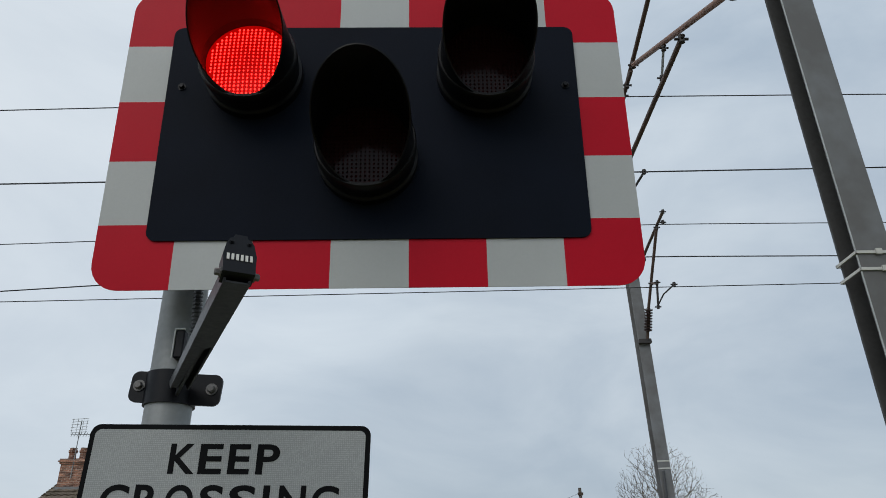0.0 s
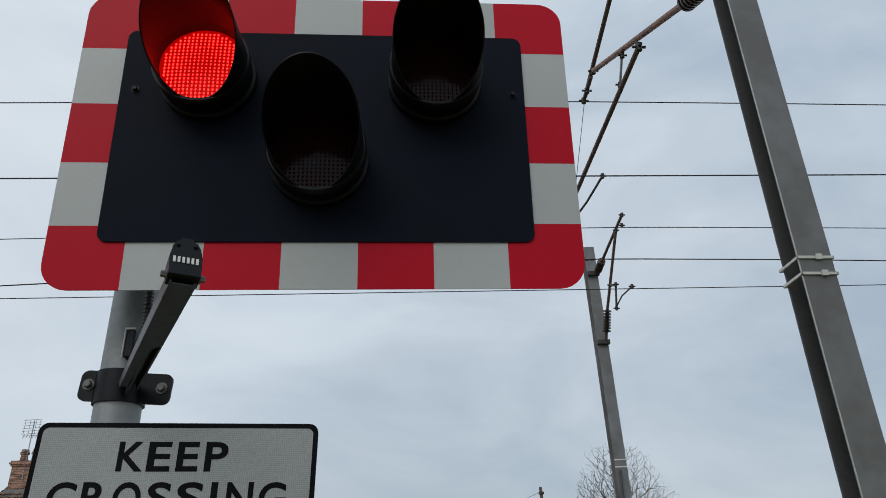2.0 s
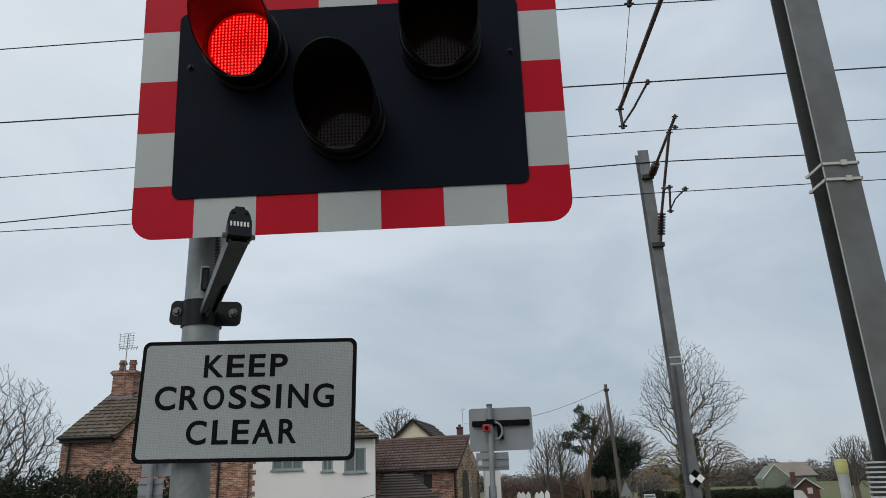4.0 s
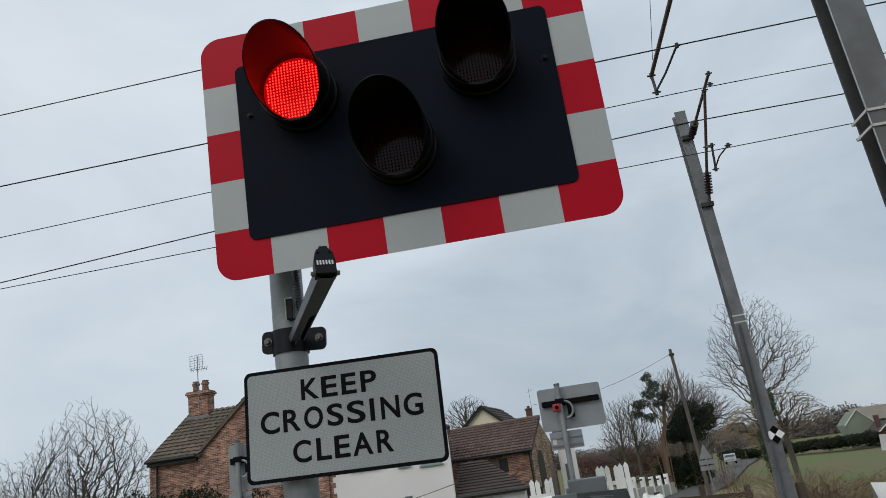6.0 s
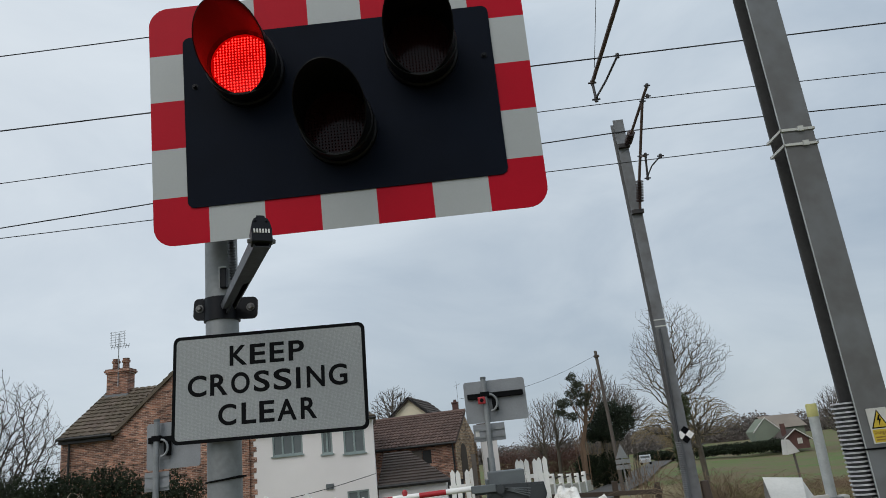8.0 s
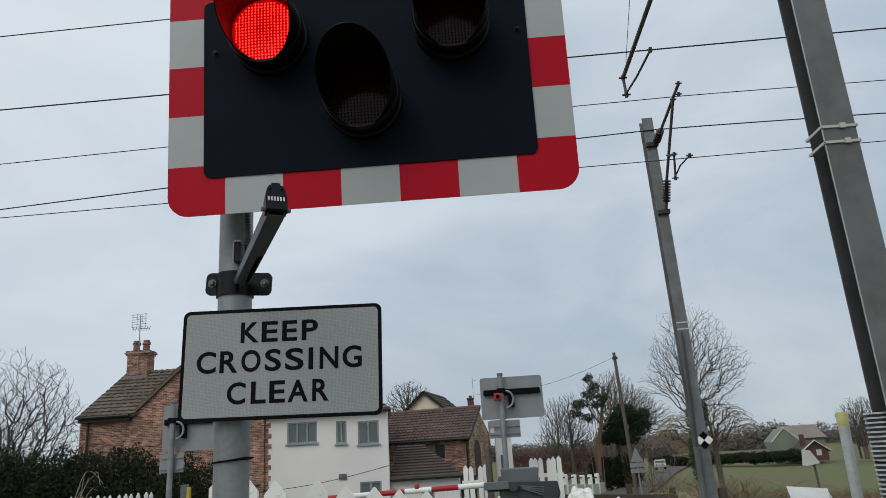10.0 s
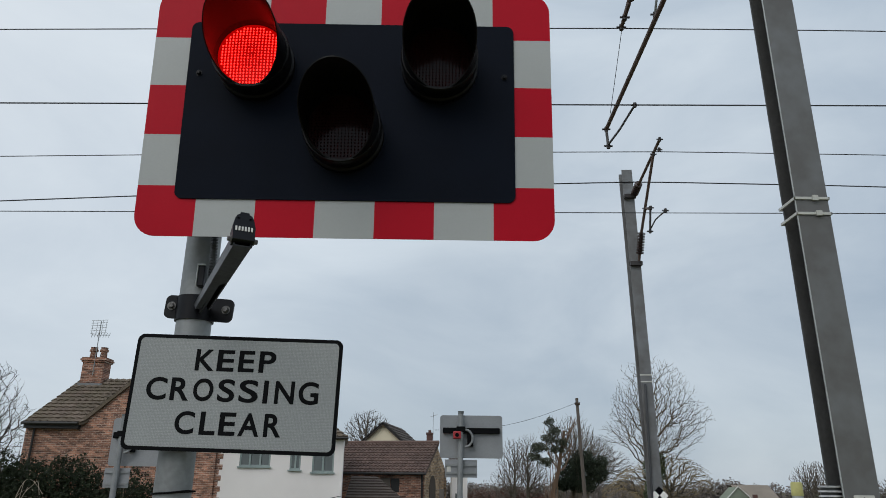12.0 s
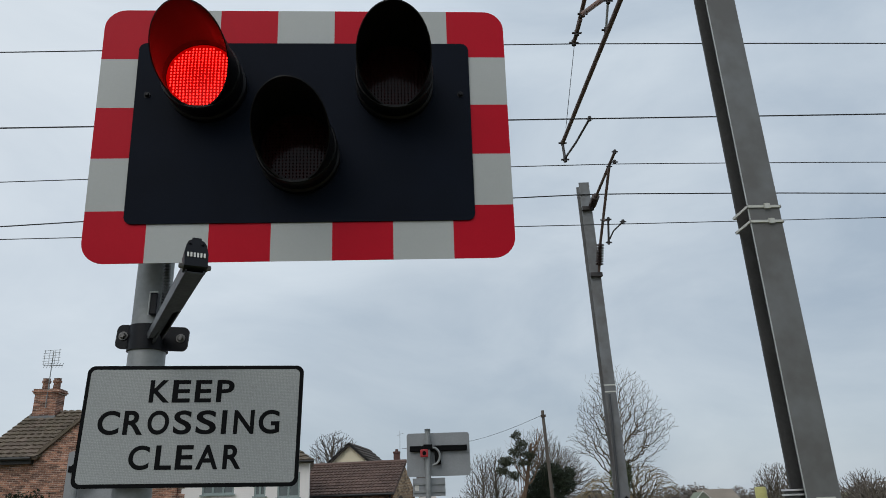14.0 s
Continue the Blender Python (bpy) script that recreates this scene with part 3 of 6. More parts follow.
lower = [(0.0205, 0.06, -0.0125), (0.0205, L, -0.0185), (-0.0205, L, -0.0185), (-0.0205, L * 0.56, -0.0165), (-0.001, L * 0.50, -0.016), (0.006, 0.06, -0.0125)]
o = [bm.verts.new(ARM @ Vector(p)) for p in lower]
i = [bm.verts.new(ARM @ Vector((p[0], p[1], p[2] + 0.003))) for p in lower]
bm.faces.new(o)
bm.faces.new(i[::-1])
for k in range(6):
    bm.faces.new((o[k], i[k], i[(k + 1) % 6], o[(k + 1) % 6]))
bmesh.ops.recalc_face_normals(bm, faces=bm.faces[:])
arm = part("support_arm", bm, ARM_GREY, signal, "grey steel channel arm reaching forward")
CAPM = Matrix.Translation(tip + Vector((0, -0.002, 0))) @ pose(0, 0, 0, 74, 0, 25)
cap_outline = [(-0.025, -0.010), (0.025, -0.010), (0.0262, 0.026), (0.022, 0.048), (0.017, 0.058), (0.011, 0.061), (0.010, 0.067), (-0.010, 0.067), (-0.011, 0.061), (-0.017, 0.058), (-0.022, 0.048), (-0.0262, 0.026)]
cap = part("end_cap", plate(cap_outline, -0.020, 0.012, CAPM), CLAMP_BLACK, arm, "black end cap with pale slots")
for k in range(6):
    part("slot", boxed((-0.0205 + k * 0.0072, 0.013, 0.0122), (-0.0164 + k * 0.0072, 0.025, 0.0135), CAPM), CABINET_WHITE, arm)
for s in (-1, 1):
    p = CAPM @ Vector((s * 0.025, -0.002, -0.004))
    bolt("arm_bolt", p, CAPM.to_3x3() @ Vector((s, 0, 0)), 0.006, 0.010, BOLT, arm)
for s in (-1, 1):
    p = CAPM @ Vector((s * 0.014, 0.050, 0.012))
    bolt("cap_screw", p, CAPM.to_3x3() @ Vector((0, 0, 1)), 0.003, 0.004, CLAMP_BLACK, arm)
latch = part("latch", boxed((-0.478, 0.112, 2.272), (-0.456, 0.140, 2.342), bevel=0.003), CLAMP_BLACK, signal, "small black latch box on the pole")
part("latch_edge", boxed((-0.4805, 0.108, 2.270), (-0.4770, 0.114, 2.345), bevel=0.001), GALV_POST, latch, "bright edge strip")
part("latch_edge", boxed((-0.4805, 0.108, 2.341), (-0.455, 0.114, 2.346), bevel=0.001), GALV_POST, latch, "bright edge strip")
part("cable_conduit", ribbed((-0.437, 0.135, 2.30), (-0.437, 0.10, 2.55), 0.0095, 0.0125, 26, 12), CONDUIT_BLACK, signal, "black ribbed cable conduit")
# cable tie with a loose end
bm = bmesh.new()
tube(bm, [(POLE[0] + 0.0595 * math.cos(t), POLE[1] + 0.0595 * math.sin(t), 1.645 + 0.004 * math.cos(t)) for t in [2 * math.pi * k / 28 for k in range(29)]], 0.0032, 6)
tube(bm, [(POLE[0] - 0.005, 0.129, 1.644), (-0.43, 0.126, 1.652), (-0.407, 0.128, 1.650)], 0.0026, 6)
part("cable_tie", bm, BLACK, signal, "black cable tie with a loose end")

# ---- the notice under it ----
SIGN = Matrix.Translation((-0.320, 0.104, 1.940)) @ pose(0, 0, 0, 90, 0, 0) @ pose(0, 0, 0, 0, 0, -1.25)
notice = thing("notice_sign", (-0.320, 0.104, 1.76), "white reflective notice with black border and lettering on a pole", "sign")
part("sign_plate", plate(rounded(-0.316, -0.181, 0.322, 0.167, 0.022), -0.003, 0.0, SIGN), ALU_BACK, notice)
part("border", plate(rounded(-0.316, -0.181, 0.322, 0.167, 0.022), 0.0, 0.0012, SIGN), BLACK, notice, "black border")
part("face", plate(rounded(-0.3045, -0.1695, 0.3105, 0.1555, 0.014), 0.0012, 0.0022, SIGN), SIGN_WHITE, notice, "white honeycomb reflective face")
words("KEEP", (-0.004, 0.058, 0.0024), 0.066, 0.247, BLACK, notice, SIGN, "black capital lettering", [(0.000, 0.239), (0.271, 0.482), (0.537, 0.733), (0.792, 1.000)])
words("CROSSING", (-0.003, -0.034, 0.0024), 0.069, 0.524, BLACK, notice, SIGN, "black capital lettering", [(0.000, 0.118), (0.141, 0.250), (0.272, 0.389), (0.415, 0.514), (0.538, 0.650), (0.679, 0.707), (0.746, 0.859), (0.884, 1.000)])
words("CLEAR", (-0.004, -0.132, 0.0024), 0.068, 0.320, BLACK, notice, SIGN, "black capital lettering", [(0.000, 0.184), (0.236, 0.384), (0.417, 0.571), (0.598, 0.795), (0.837, 1.000)])
for zz in (2.04, 1.84):
    part("channel", boxed((-0.62, 0.108, zz - 0.02), (-0.02, 0.132, zz + 0.02)), GALV, notice, "aluminium channel behind the sign")

# ---- overhead line masts ----


def h_mast(parent, x0, x1, yf, depth, z0, z1, flange, web, material):
    """An H-section: front and back flange across x, web between."""
    part("front_flange", leaning(boxed((x0, yf, z0), (x1, yf + flange, z1), bevel=0.003)), material, parent)
    # added bright strip, a painted highlight along the flange corner
    part("edge_highlight", leaning(boxed((x0 - 0.0025, yf - 0.001, z0), (x0 + 0.003, yf + 0.004, z1))), GALV_POST, parent, "bright strip painting the highlight on the flange edge")
    # rear flange and web carry the channel's shade in their colour
    part("rear_flange", leaning(boxed((x0 + 0.012, yf + depth - flange, z0), (x1, yf + depth, z1), bevel=0.003)), MAST_SHADE, parent, "rear flange with the channel's shade painted in")
    xc = x0 + 0.78 * (x1 - x0)
    part("web", leaning(boxed((xc - web / 2, yf + flange, z0), (xc + web / 2, yf + depth - flange, z1))), MAST_SHADE, parent, "web with the channel's shade painted in")


def fitting(parent, at, size=0.05, name="clamp_fitting"):
    """A small bolted tube clamp."""
    p = Vector(at)
    bm = bmesh.new()
    tube(bm, [p - Vector((0, 0, size * 0.7)), p + Vector((0, 0, size * 0.7))], size * 0.5, 8)
    tube(bm, [p - Vector((size * 1.1, 0, 0)), p + Vector((size * 1.1, 0, 0))], size * 0.26, 6)
    tube(bm, [p - Vector((0, size * 0.9, 0)), p + Vector((0, size * 0.9, 0))], size * 0.34, 6)
    return part(name, bm, FITTING, parent)


# the near mast leans a little, and what is fixed to it leans with it
LEANT = Matrix(((1, 0, -0.0384, 0.1505), (0, 1, -0.0597, 0.2102), (0, 0, 1, 0), (0, 0, 0, 1)))


def leaning(bm):
    bmesh.ops.transform(bm, matrix=LEANT, verts=bm.verts[:])
    return bm


near = thing("overhead_line_mast", (2.72, 2.24, 0), "weathered grey steel mast carrying a brown bracket arm", "railway mast", "railway masts")
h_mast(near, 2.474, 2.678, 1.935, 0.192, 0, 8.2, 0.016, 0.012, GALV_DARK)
for i, z in enumerate((3.385, 3.287)):
    bm = bmesh.new()
    for a, b in (((2.470, 1.929), (2.681, 1.929)), ((2.681, 1.929), (2.681, 2.132)), ((2.681, 2.132), (2.470, 2.132)), ((2.470, 2.132), (2.470, 1.929))):
        d = 0.004
        box(bm, (min(a[0], b[0]) - d, min(a[1], b[1]) - d, z - 0.008), (max(a[0], b[0]) + d, max(a[1], b[1]) + d, z + 0.008))
    box(bm, (2.575 + 0.01 * i, 1.915, z - 0.016), (2.610 + 0.01 * i, 1.926, z + 0.016))
    part("band", leaning(bm), CREAM_TIE, near, "pale steel banding with a buckle")
X0 = 2.565
INS_A, INS_B = Vector((X0, 2.11, 5.765)), Vector((X0, 2.60, 5.99))
JOINT = Vector((X0, 4.98, 7.255))
part("insulator", ribbed(INS_A.lerp(INS_B, 0.12), INS_B, 0.045, 0.085, 9, 18), INSUL, near, "brown ribbed insulator", smooth=True)
part("insulator_socket", tubed([INS_A - (INS_B - INS_A) * 0.05, INS_A.lerp(INS_B, 0.16)], 0.05, 12), GALV, near)
part("insulator_socket", tubed([INS_B - (INS_B - INS_A) * 0.02, INS_B + (INS_B - INS_A) * 0.12], 0.042, 12), GALV, near)
part("mast_bracket", boxed((X0 - 0.05, 1.93, 5.68), (X0 + 0.05, 2.16, 5.86), bevel=0.008), FITTING, near)
part("cantilever_tube", tubed([INS_B, JOINT], 0.030, 14), RUST_TUBE, near, "copper-brown bracket tube", smooth=True)
part("top_tie_tube", tubed([(X0, 2.20, 7.95), (X0, 3.23, 7.78), JOINT + Vector((0, 0.42, -0.05))], 0.026, 12), BROWN_TUBE, near, "brown top tie tube", smooth=True)
MESS = Vector((X0, 5.48, 7.20))
part("messenger_hanger", tubed([JOINT + Vector((0, 0.1, 0.0)), MESS], 0.024, 10), BROWN_TUBE, near)
for p in (JOINT, JOINT.lerp(MESS, 0.65), MESS):
    fitting(near, p, 0.055)
REG_TOP, REG_END = Vector((X0, 3.63, 6.43)), Vector((X0, 6.55, 6.33))
part("registration_tube", tubed([REG_TOP, REG_END], 0.027, 12), BROWN_TUBE, near, "brown registration tube", smooth=True)
fitting(near, REG_TOP, 0.06)
part("drop_link", tubed([(X0, 4.06, 6.71), (X0, 4.25, 6.46)], 0.014, 8), GALV, near, "thin steel drop link")
fitting(near, (X0, 4.06, 6.70), 0.045)
fitting(near, (X0, 4.24, 6.46), 0.045)
fitting(near, REG_END, 0.05)
fitting(near, REG_END + Vector((0, -0.05, -0.28)), 0.05)
part("drop_bracket", tubed([REG_END, REG_END + Vector((0, -0.05, -0.30))], 0.02, 8), FITTING, near)
part("steady_arm", tubed([REG_END + Vector((0, -0.05, -0.26)), (X0, 5.9, 5.98), (X0, 5.20, 5.925)], 0.014, 8), FITTING, near, "bent steady arm to the contact wire")
fitting(near, (X0, 5.20, 5.925), 0.04)
part("stay_wire", tubed([MESS + Vector((0, 0, -0.05)), (X0, 6.30, 6.42)], 0.004, 5), WIRE, near)
# warning plate
warn = thing("warning_plate", (2.62, 2.05, 1.455), "white and yellow electric warning plate on a steel mast", "warning sign")
WP = LEANT @ Matrix(((1, 0, 0, 0), (0, 0, -1, 1.932), (0, 1, 0, 0), (0, 0, 0, 1))) @ Matrix.Translation((2.584, 1.553, 0)) @ Matrix.Diagonal((0.80, 0.94, 1, 1)) @ Matrix.Translation((-2.570, -1.55, 0))
part("plate", plate(rounded(2.497, 1.445, 2.643, 1.655, 0.006), 0.0, 0.003, WP), CABINET_WHITE, warn)
part("yellow_field", plate([(2.507, 1.452), (2.633, 1.452), (2.633, 1.528), (2.507, 1.528)], 0.003, 0.004, WP), YELLOW, warn, "yellow text field")
part("triangle_border", plate([(2.507, 1.534), (2.633, 1.534), (2.570, 1.646)], 0.003, 0.004, WP), BLACK, warn)
part("triangle", plate([(2.520, 1.541), (2.620, 1.541), (2.570, 1.632)], 0.004, 0.005, WP), YELLOW, warn, "yellow triangle")
part("lightning_bolt", plate([(2.573, 1.612), (2.556, 1.580), (2.570, 1.582), (2.562, 1.550), (2.588, 1.590), (2.574, 1.588), (2.584, 1.612)], 0.005, 0.006, WP), BLACK, warn, "black lightning bolt")
words("Danger", (2.570, 1.500, 0.0042), 0.022, 0.105, FADED, warn, WP, "black lettering")
for zz in (1.478, 1.462):
    part("text_bar", plate([(2.520, zz), (2.620, zz), (2.620, zz + 0.008), (2.520, zz + 0.008)], 0.004, 0.005, WP), FADED, warn)
# ribbed conduit stack standing against the mast
conduit = thing("ribbed_cable_duct", (2.61, 2.25, 0), "black ribbed cable duct in a mast channel, rib highlights painted pale", "cable duct")
part("core", leaning(tubed([(2.444, 2.034, 0.0), (2.462, 2.034, 1.70)], 0.060, 24)), CONDUIT_BLACK, conduit, "black duct core", smooth=True)
RIB = bpy.data.meshes.new("rib")
RIB_N = 28
ring = [(0.058, -0.0050), (0.066, -0.0050), (0.069, -0.003), (0.0675, 0.0), (0.069, 0.003), (0.066, 0.0050), (0.058, 0.0050)]
rv = [(r * math.cos(2 * math.pi * k / RIB_N), r * math.sin(2 * math.pi * k / RIB_N), z) for k in range(RIB_N) for r, z in ring]
rf = [(k * 7 + i, k * 7 + i + 1, (k + 1) % RIB_N * 7 + i + 1, (k + 1) % RIB_N * 7 + i) for k in range(RIB_N) for i in range(6)]
RIB.from_pydata(rv, [], [f[::-1] for f in rf])
RIB.materials.append(RIB_GLINT)
for k in range(67):
    ob = new("rib", RIB)
    ob.parent, ob.matrix_parent_inverse = conduit, conduit.matrix_basis.inverted()
    ob.matrix_basis = Matrix.Translation(LEANT @ Vector((2.444 + 0.00027 * k, 2.034, 0.012 + 0.0255 * k)))
part("duct_tie", leaning(tubed([(2.385, 2.02, 1.435), (2.47, 1.930, 1.430), (2.695, 1.930, 1.426)], 0.005, 6)), BLACK, conduit)

far = thing("overhead_line_mast", (4.07, 10.9, 0), "grey steel mast with a bracket arm and ribbed insulators", "railway mast", "railway masts")
FM = pose(4.08, 10.85, 0, 0, -0.9, 0)


def far_box(name, lo, hi, material, label=""):
    part(name, boxed(lo, hi, FM, 0.003), material, far, label)


for nm, lo, hi in (("front_flange", (-0.05, -0.12, 0.3), (0.155, -0.10, 7.69)), ("rear_flange", (-0.05, 0.10, 0.3), (0.155, 0.12, 7.69)), ("web", (0.046, -0.10, 0.3), (0.058, 0.10, 7.69))):
    far_box(nm, lo, hi, GALV_DARK)
far_box("foundation", (-0.20, -0.25, -0.05), (0.13, 0.30, 0.50), FOUND, "concrete foundation block")
for z in (7.10, 5.72):
    far_box("arm_bracket", (-0.06, -0.20, z - 0.04), (0.17, -0.122, z + 0.04), FITTING)
for z in (3.62, 3.50):
    far_box("band", (-0.056, -0.128, z - 0.012), (0.16, -0.121, z + 0.012), CREAM_TIE, "pale banding")
XF = 4.10
part("insulator", ribbed((XF, 10.62, 7.13), (XF, 10.30, 7.20), 0.035, 0.075, 6, 14), INSUL, far, "brown ribbed insulator", smooth=True)
part("upper_tube", tubed([(XF, 10.68, 7.12), (XF, 10.05, 7.23), (XF, 8.90, 7.42)], 0.026, 10), BROWN_TUBE, far)
part("insulator", ribbed((XF, 10.60, 5.88), (XF, 10.38, 6.24), 0.035, 0.075, 8, 14), INSUL, far, "brown ribbed insulator", smooth=True)
part("lower_tube", tubed([(XF, 10.70, 5.73), (XF, 10.40, 6.22), (XF, 9.30, 7.34)], 0.026, 10), BROWN_TUBE, far)
part("registration_tube", tubed([(XF, 10.02, 6.58), (XF, 9.72, 6.45)], 0.022, 8), BROWN_TUBE, far)
part("drop_bracket", tubed([(XF, 9.72, 6.50), (XF, 9.86, 6.07)], 0.02, 8), FITTING, far)
part("steady_arm", tubed([(XF, 9.84, 6.10), (XF, 9.5, 6.16), (XF, 8.95, 6.11)], 0.013, 8), FITTING, far)
for p in ((XF, 8.90, 7.42), (XF, 8.98, 7.26), (XF, 9.30, 7.33), (XF, 10.02, 6.58), (XF, 9.72, 6.47), (XF, 9.86, 6.07), (XF, 8.95, 6.11), (XF, 10.68, 5.74), (XF, 10.66, 7.11)):
    fitting(far, p, 0.05)
stump = thing("timber_stump", (4.35, 10.8, 0), "dark weathered timber stump beside a mast foot", "post")
part("stump", tubed([(4.36, 10.8, 0.0), (4.33, 10.8, 0.75), (4.33, 10.8, 0.77)], [0.085, 0.072, 0.06], 12), WOOD_DARK, stump, smooth=True)
# black and white target plate
tgt = thing("target_plate", (4.135, 10.70, 1.42), "small black and white chequered target plate on a mast", "target")
TP = Matrix.Translation((4.135, 10.70, 1.56)) @ pose(0, 0, 0, 90, 0, 0) @ pose(0, 0, 0, 0, 0, -45)
for i in (0, 1):
    for j in (0, 1):
        q = 0.108
        part("square", plate([((i - 1) * q, (j - 1) * q), (i * q, (j - 1) * q), (i * q, j * q), ((i - 1) * q, j * q)], 0.0, 0.004, TP), PAINT_WHITE if i == j else BLACK, tgt)
duct = thing("ribbed_cable_duct", (3.99, 10.69, 0.46), "thin ribbed duct climbing the foot of a mast", "cable duct")
part("duct", ribbed((3.965, 10.68, 0.46), (3.99, 10.68, 1.45), 0.042, 0.056, 32, 12), GALV_DARK, duct)
strap_pole = thing("black_edge_strip", (4.03, 10.71, 1.8), "black cable strip running up the edge of a mast", "cable")
part("strip", tubed([(4.0, 10.69, 1.45), (4.04, 10.695, 3.45)], 0.022, 8), CONDUIT_BLACK, strap_pole)


def wire(name, y, zc, slope, r, label, sag=0.0, x_mid=2.6):
    pts = [(x, y, zc + slope * (x - x_mid) + sag * (abs(x - x_mid) / 12) ** 1.3) for x in (-70, -50, -35, -25, -18, -12, -8, -5, -2, 0, x_mid, 5, 8, 12, 18, 25, 35, 50, 70)]
    tagged(part(name, tubed(pts, r, 6), WIRE), label, "overhead wire", "overhead wires")


wire("messenger_wire", 5.48, 7.185, 0.012, 0.0072, "dark messenger wire strung between masts", -0.115)
wire("contact_wire", 5.20, 5.926, 0.0135, 0.0082, "dark contact wire above a railway track")
wire("messenger_wire", 8.95, 7.205, 0.010, 0.0075, "dark messenger wire strung between masts", -0.17, 4.1)
wire("contact_wire", 8.95, 6.068, 0.0125, 0.0072, "dark contact wire above a railway track", 0.0, 4.1)
wire("feeder_wire", 10.72, 7.42, 0.018, 0.0115, "thick dark feeder wire fixed at a mast top", -0.36, 4.1)

# ---- white picket fence in front ----
fence = thing("picket_fence", (0.7, 1.65, 0), "weathered white wooden picket fence with pointed tops", "fence")


def picket_mesh(w, h, t):
    me = bpy.data.meshes.new("picket")
    o = [(-w / 2, 0), (w / 2, 0), (w / 2, h - 0.066), (w * 0.03, h), (-w * 0.03, h), (-w / 2, h - 0.066)]
    v = [(x, -t / 2, z) for x, z in o] + [(x, t / 2, z) for x, z in o]
    f = [tuple(range(6)), tuple(range(11, 5, -1))] + [(i, i + 6, (i + 1) % 6 + 6, (i + 1) % 6) for i in range(6)]
    me.from_pydata(v, [], f)
    me.materials.append(PAINT_WHITE)
    return me


rng = random.Random(7)
PICKET = picket_mesh(0.112, 1.56, 0.02)


def top_line(x):
    return 1.440 - 0.141 * (x - 0.046)


k = 0
x = -1.07
while x < 3.4:
    ob = new("picket", PICKET)
    ob.parent, ob.matrix_parent_inverse = fence, fence.matrix_basis.inverted()
    ob.matrix_basis = pose(x, 1.65 + rng.uniform(-0.004, 0.004), top_line(x) - 1.56 + rng.uniform(-0.014, 0.014), 0, rng.uniform(-2.2, 2.2), rng.uniform(-2, 2))
    x += 0.1555 + rng.uniform(-0.004, 0.004)
for dz in (-0.22, -0.85):
    bm = bmesh.new()
    box(bm, (-1.15, 1.665, -0.04), (3.5, 1.70, 0.05))
    for v in bm.verts:
        v.co.z += top_line(v.co.x) + dz
    part("rail", bm, PAINT_WHITE, fence)
box_g = thing("grey_cabinet", (1.1, 1.30, 0), "low flat-topped grey steel cabinet in front of a fence", "cabinet")
part("body", boxed((0.72, 1.22, 0.0), (1.375, 1.45, 1.19), pose(0, 0, 0), 0.006), BARRIER_GREY, box_g)
part("top", boxed((0.70, 1.20, 1.19), (1.395, 1.47, 1.212), pose(0, 0, 0), 0.004), BARRIER_GREY, box_g)

# ---- things beside the near track ----
post = thing("capped_steel_post", (2.56, 2.6, 0), "galvanised steel post with a faded yellow cap", "post")
part("tube", tubed([(2.548, 2.6, 0.0), (2.574, 2.6, 1.66)], 0.032, 24), GALV_POST, post, smooth=True)
part("cap", tubed([(2.573, 2.6, 1.64), (2.574, 2.6, 1.712), (2.574, 2.6, 1.722)], [0.035, 0.035, 0.030], 24), YELLOW_CAP, post, "faded yellow plastic cap", smooth=True)
part("clamp_plate", boxed((2.415, 2.54, 1.095), (2.525, 2.556, 1.165), bevel=0.006), CABINET_WHITE, post, "pale clamp plate")
part("junction_box", boxed((2.605, 2.545, 1.10), (2.655, 2.62, 1.15), bevel=0.008), CABINET_WHITE, post, "pale junction box")
part("strap", boxed((2.50, 2.545, 1.10), (2.62, 2.562, 1.145), bevel=0.004), GALV, post)
for xx in (2.445, 2.487):
    part("clamp_bolt", tubed([(xx, 2.54, 1.13), (xx, 2.53, 1.13)], 0.007, 8), FITTING, post)
part("stay_plate", boxed((-0.022, 2.52, -0.35), (0.022, 2.535, 0.0), Matrix.Translation((2.48, 0, 1.098)) @ pose(0, 0, 0, 0, -14, 0), 0.004), CABINET_WHITE, post, "pale steel stay")


def raw_bm(verts, faces):
    bm = bmesh.new()
    o = [bm.verts.new(p) for p in verts]
    for f in faces:
        bm.faces.new([o[k] for k in f])
    bmesh.ops.recalc_face_normals(bm, faces=bm.faces[:])
    return bm


cab = thing("wedge_cabinet", (2.6, 3.3, 0), "steel cabinet with a dull white sloping lid", "cabinet")
bm = bmesh.new()
corners = [(2.42, 3.55, 0), (3.40, 3.55, 0), (2.92, 2.86, 0), (2.33, 2.86, 0), (2.478, 3.40, 1.232), (2.758, 3.40, 1.200), (2.528, 2.90, 0.88), (2.350, 2.90, 0.905)]
o = [bm.verts.new(p) for p in corners]
for q in ((3, 2, 1, 0), (4, 5, 1, 0), (7, 6, 5, 4), (3, 7, 4, 0), (2, 1, 5, 6), (3, 2, 6, 7)):
    bm.faces.new([o[k] for k in q])
bmesh.ops.recalc_face_normals(bm, faces=bm.faces[:])
bmesh.ops.bevel(bm, geom=bm.edges[:], offset=0.008, segments=2, affect="EDGES")
part("body", bm, CABINET_WHITE, cab, "dull white steel body")
side = [Vector(corners[k]) for k in (3, 7, 4, 0)]
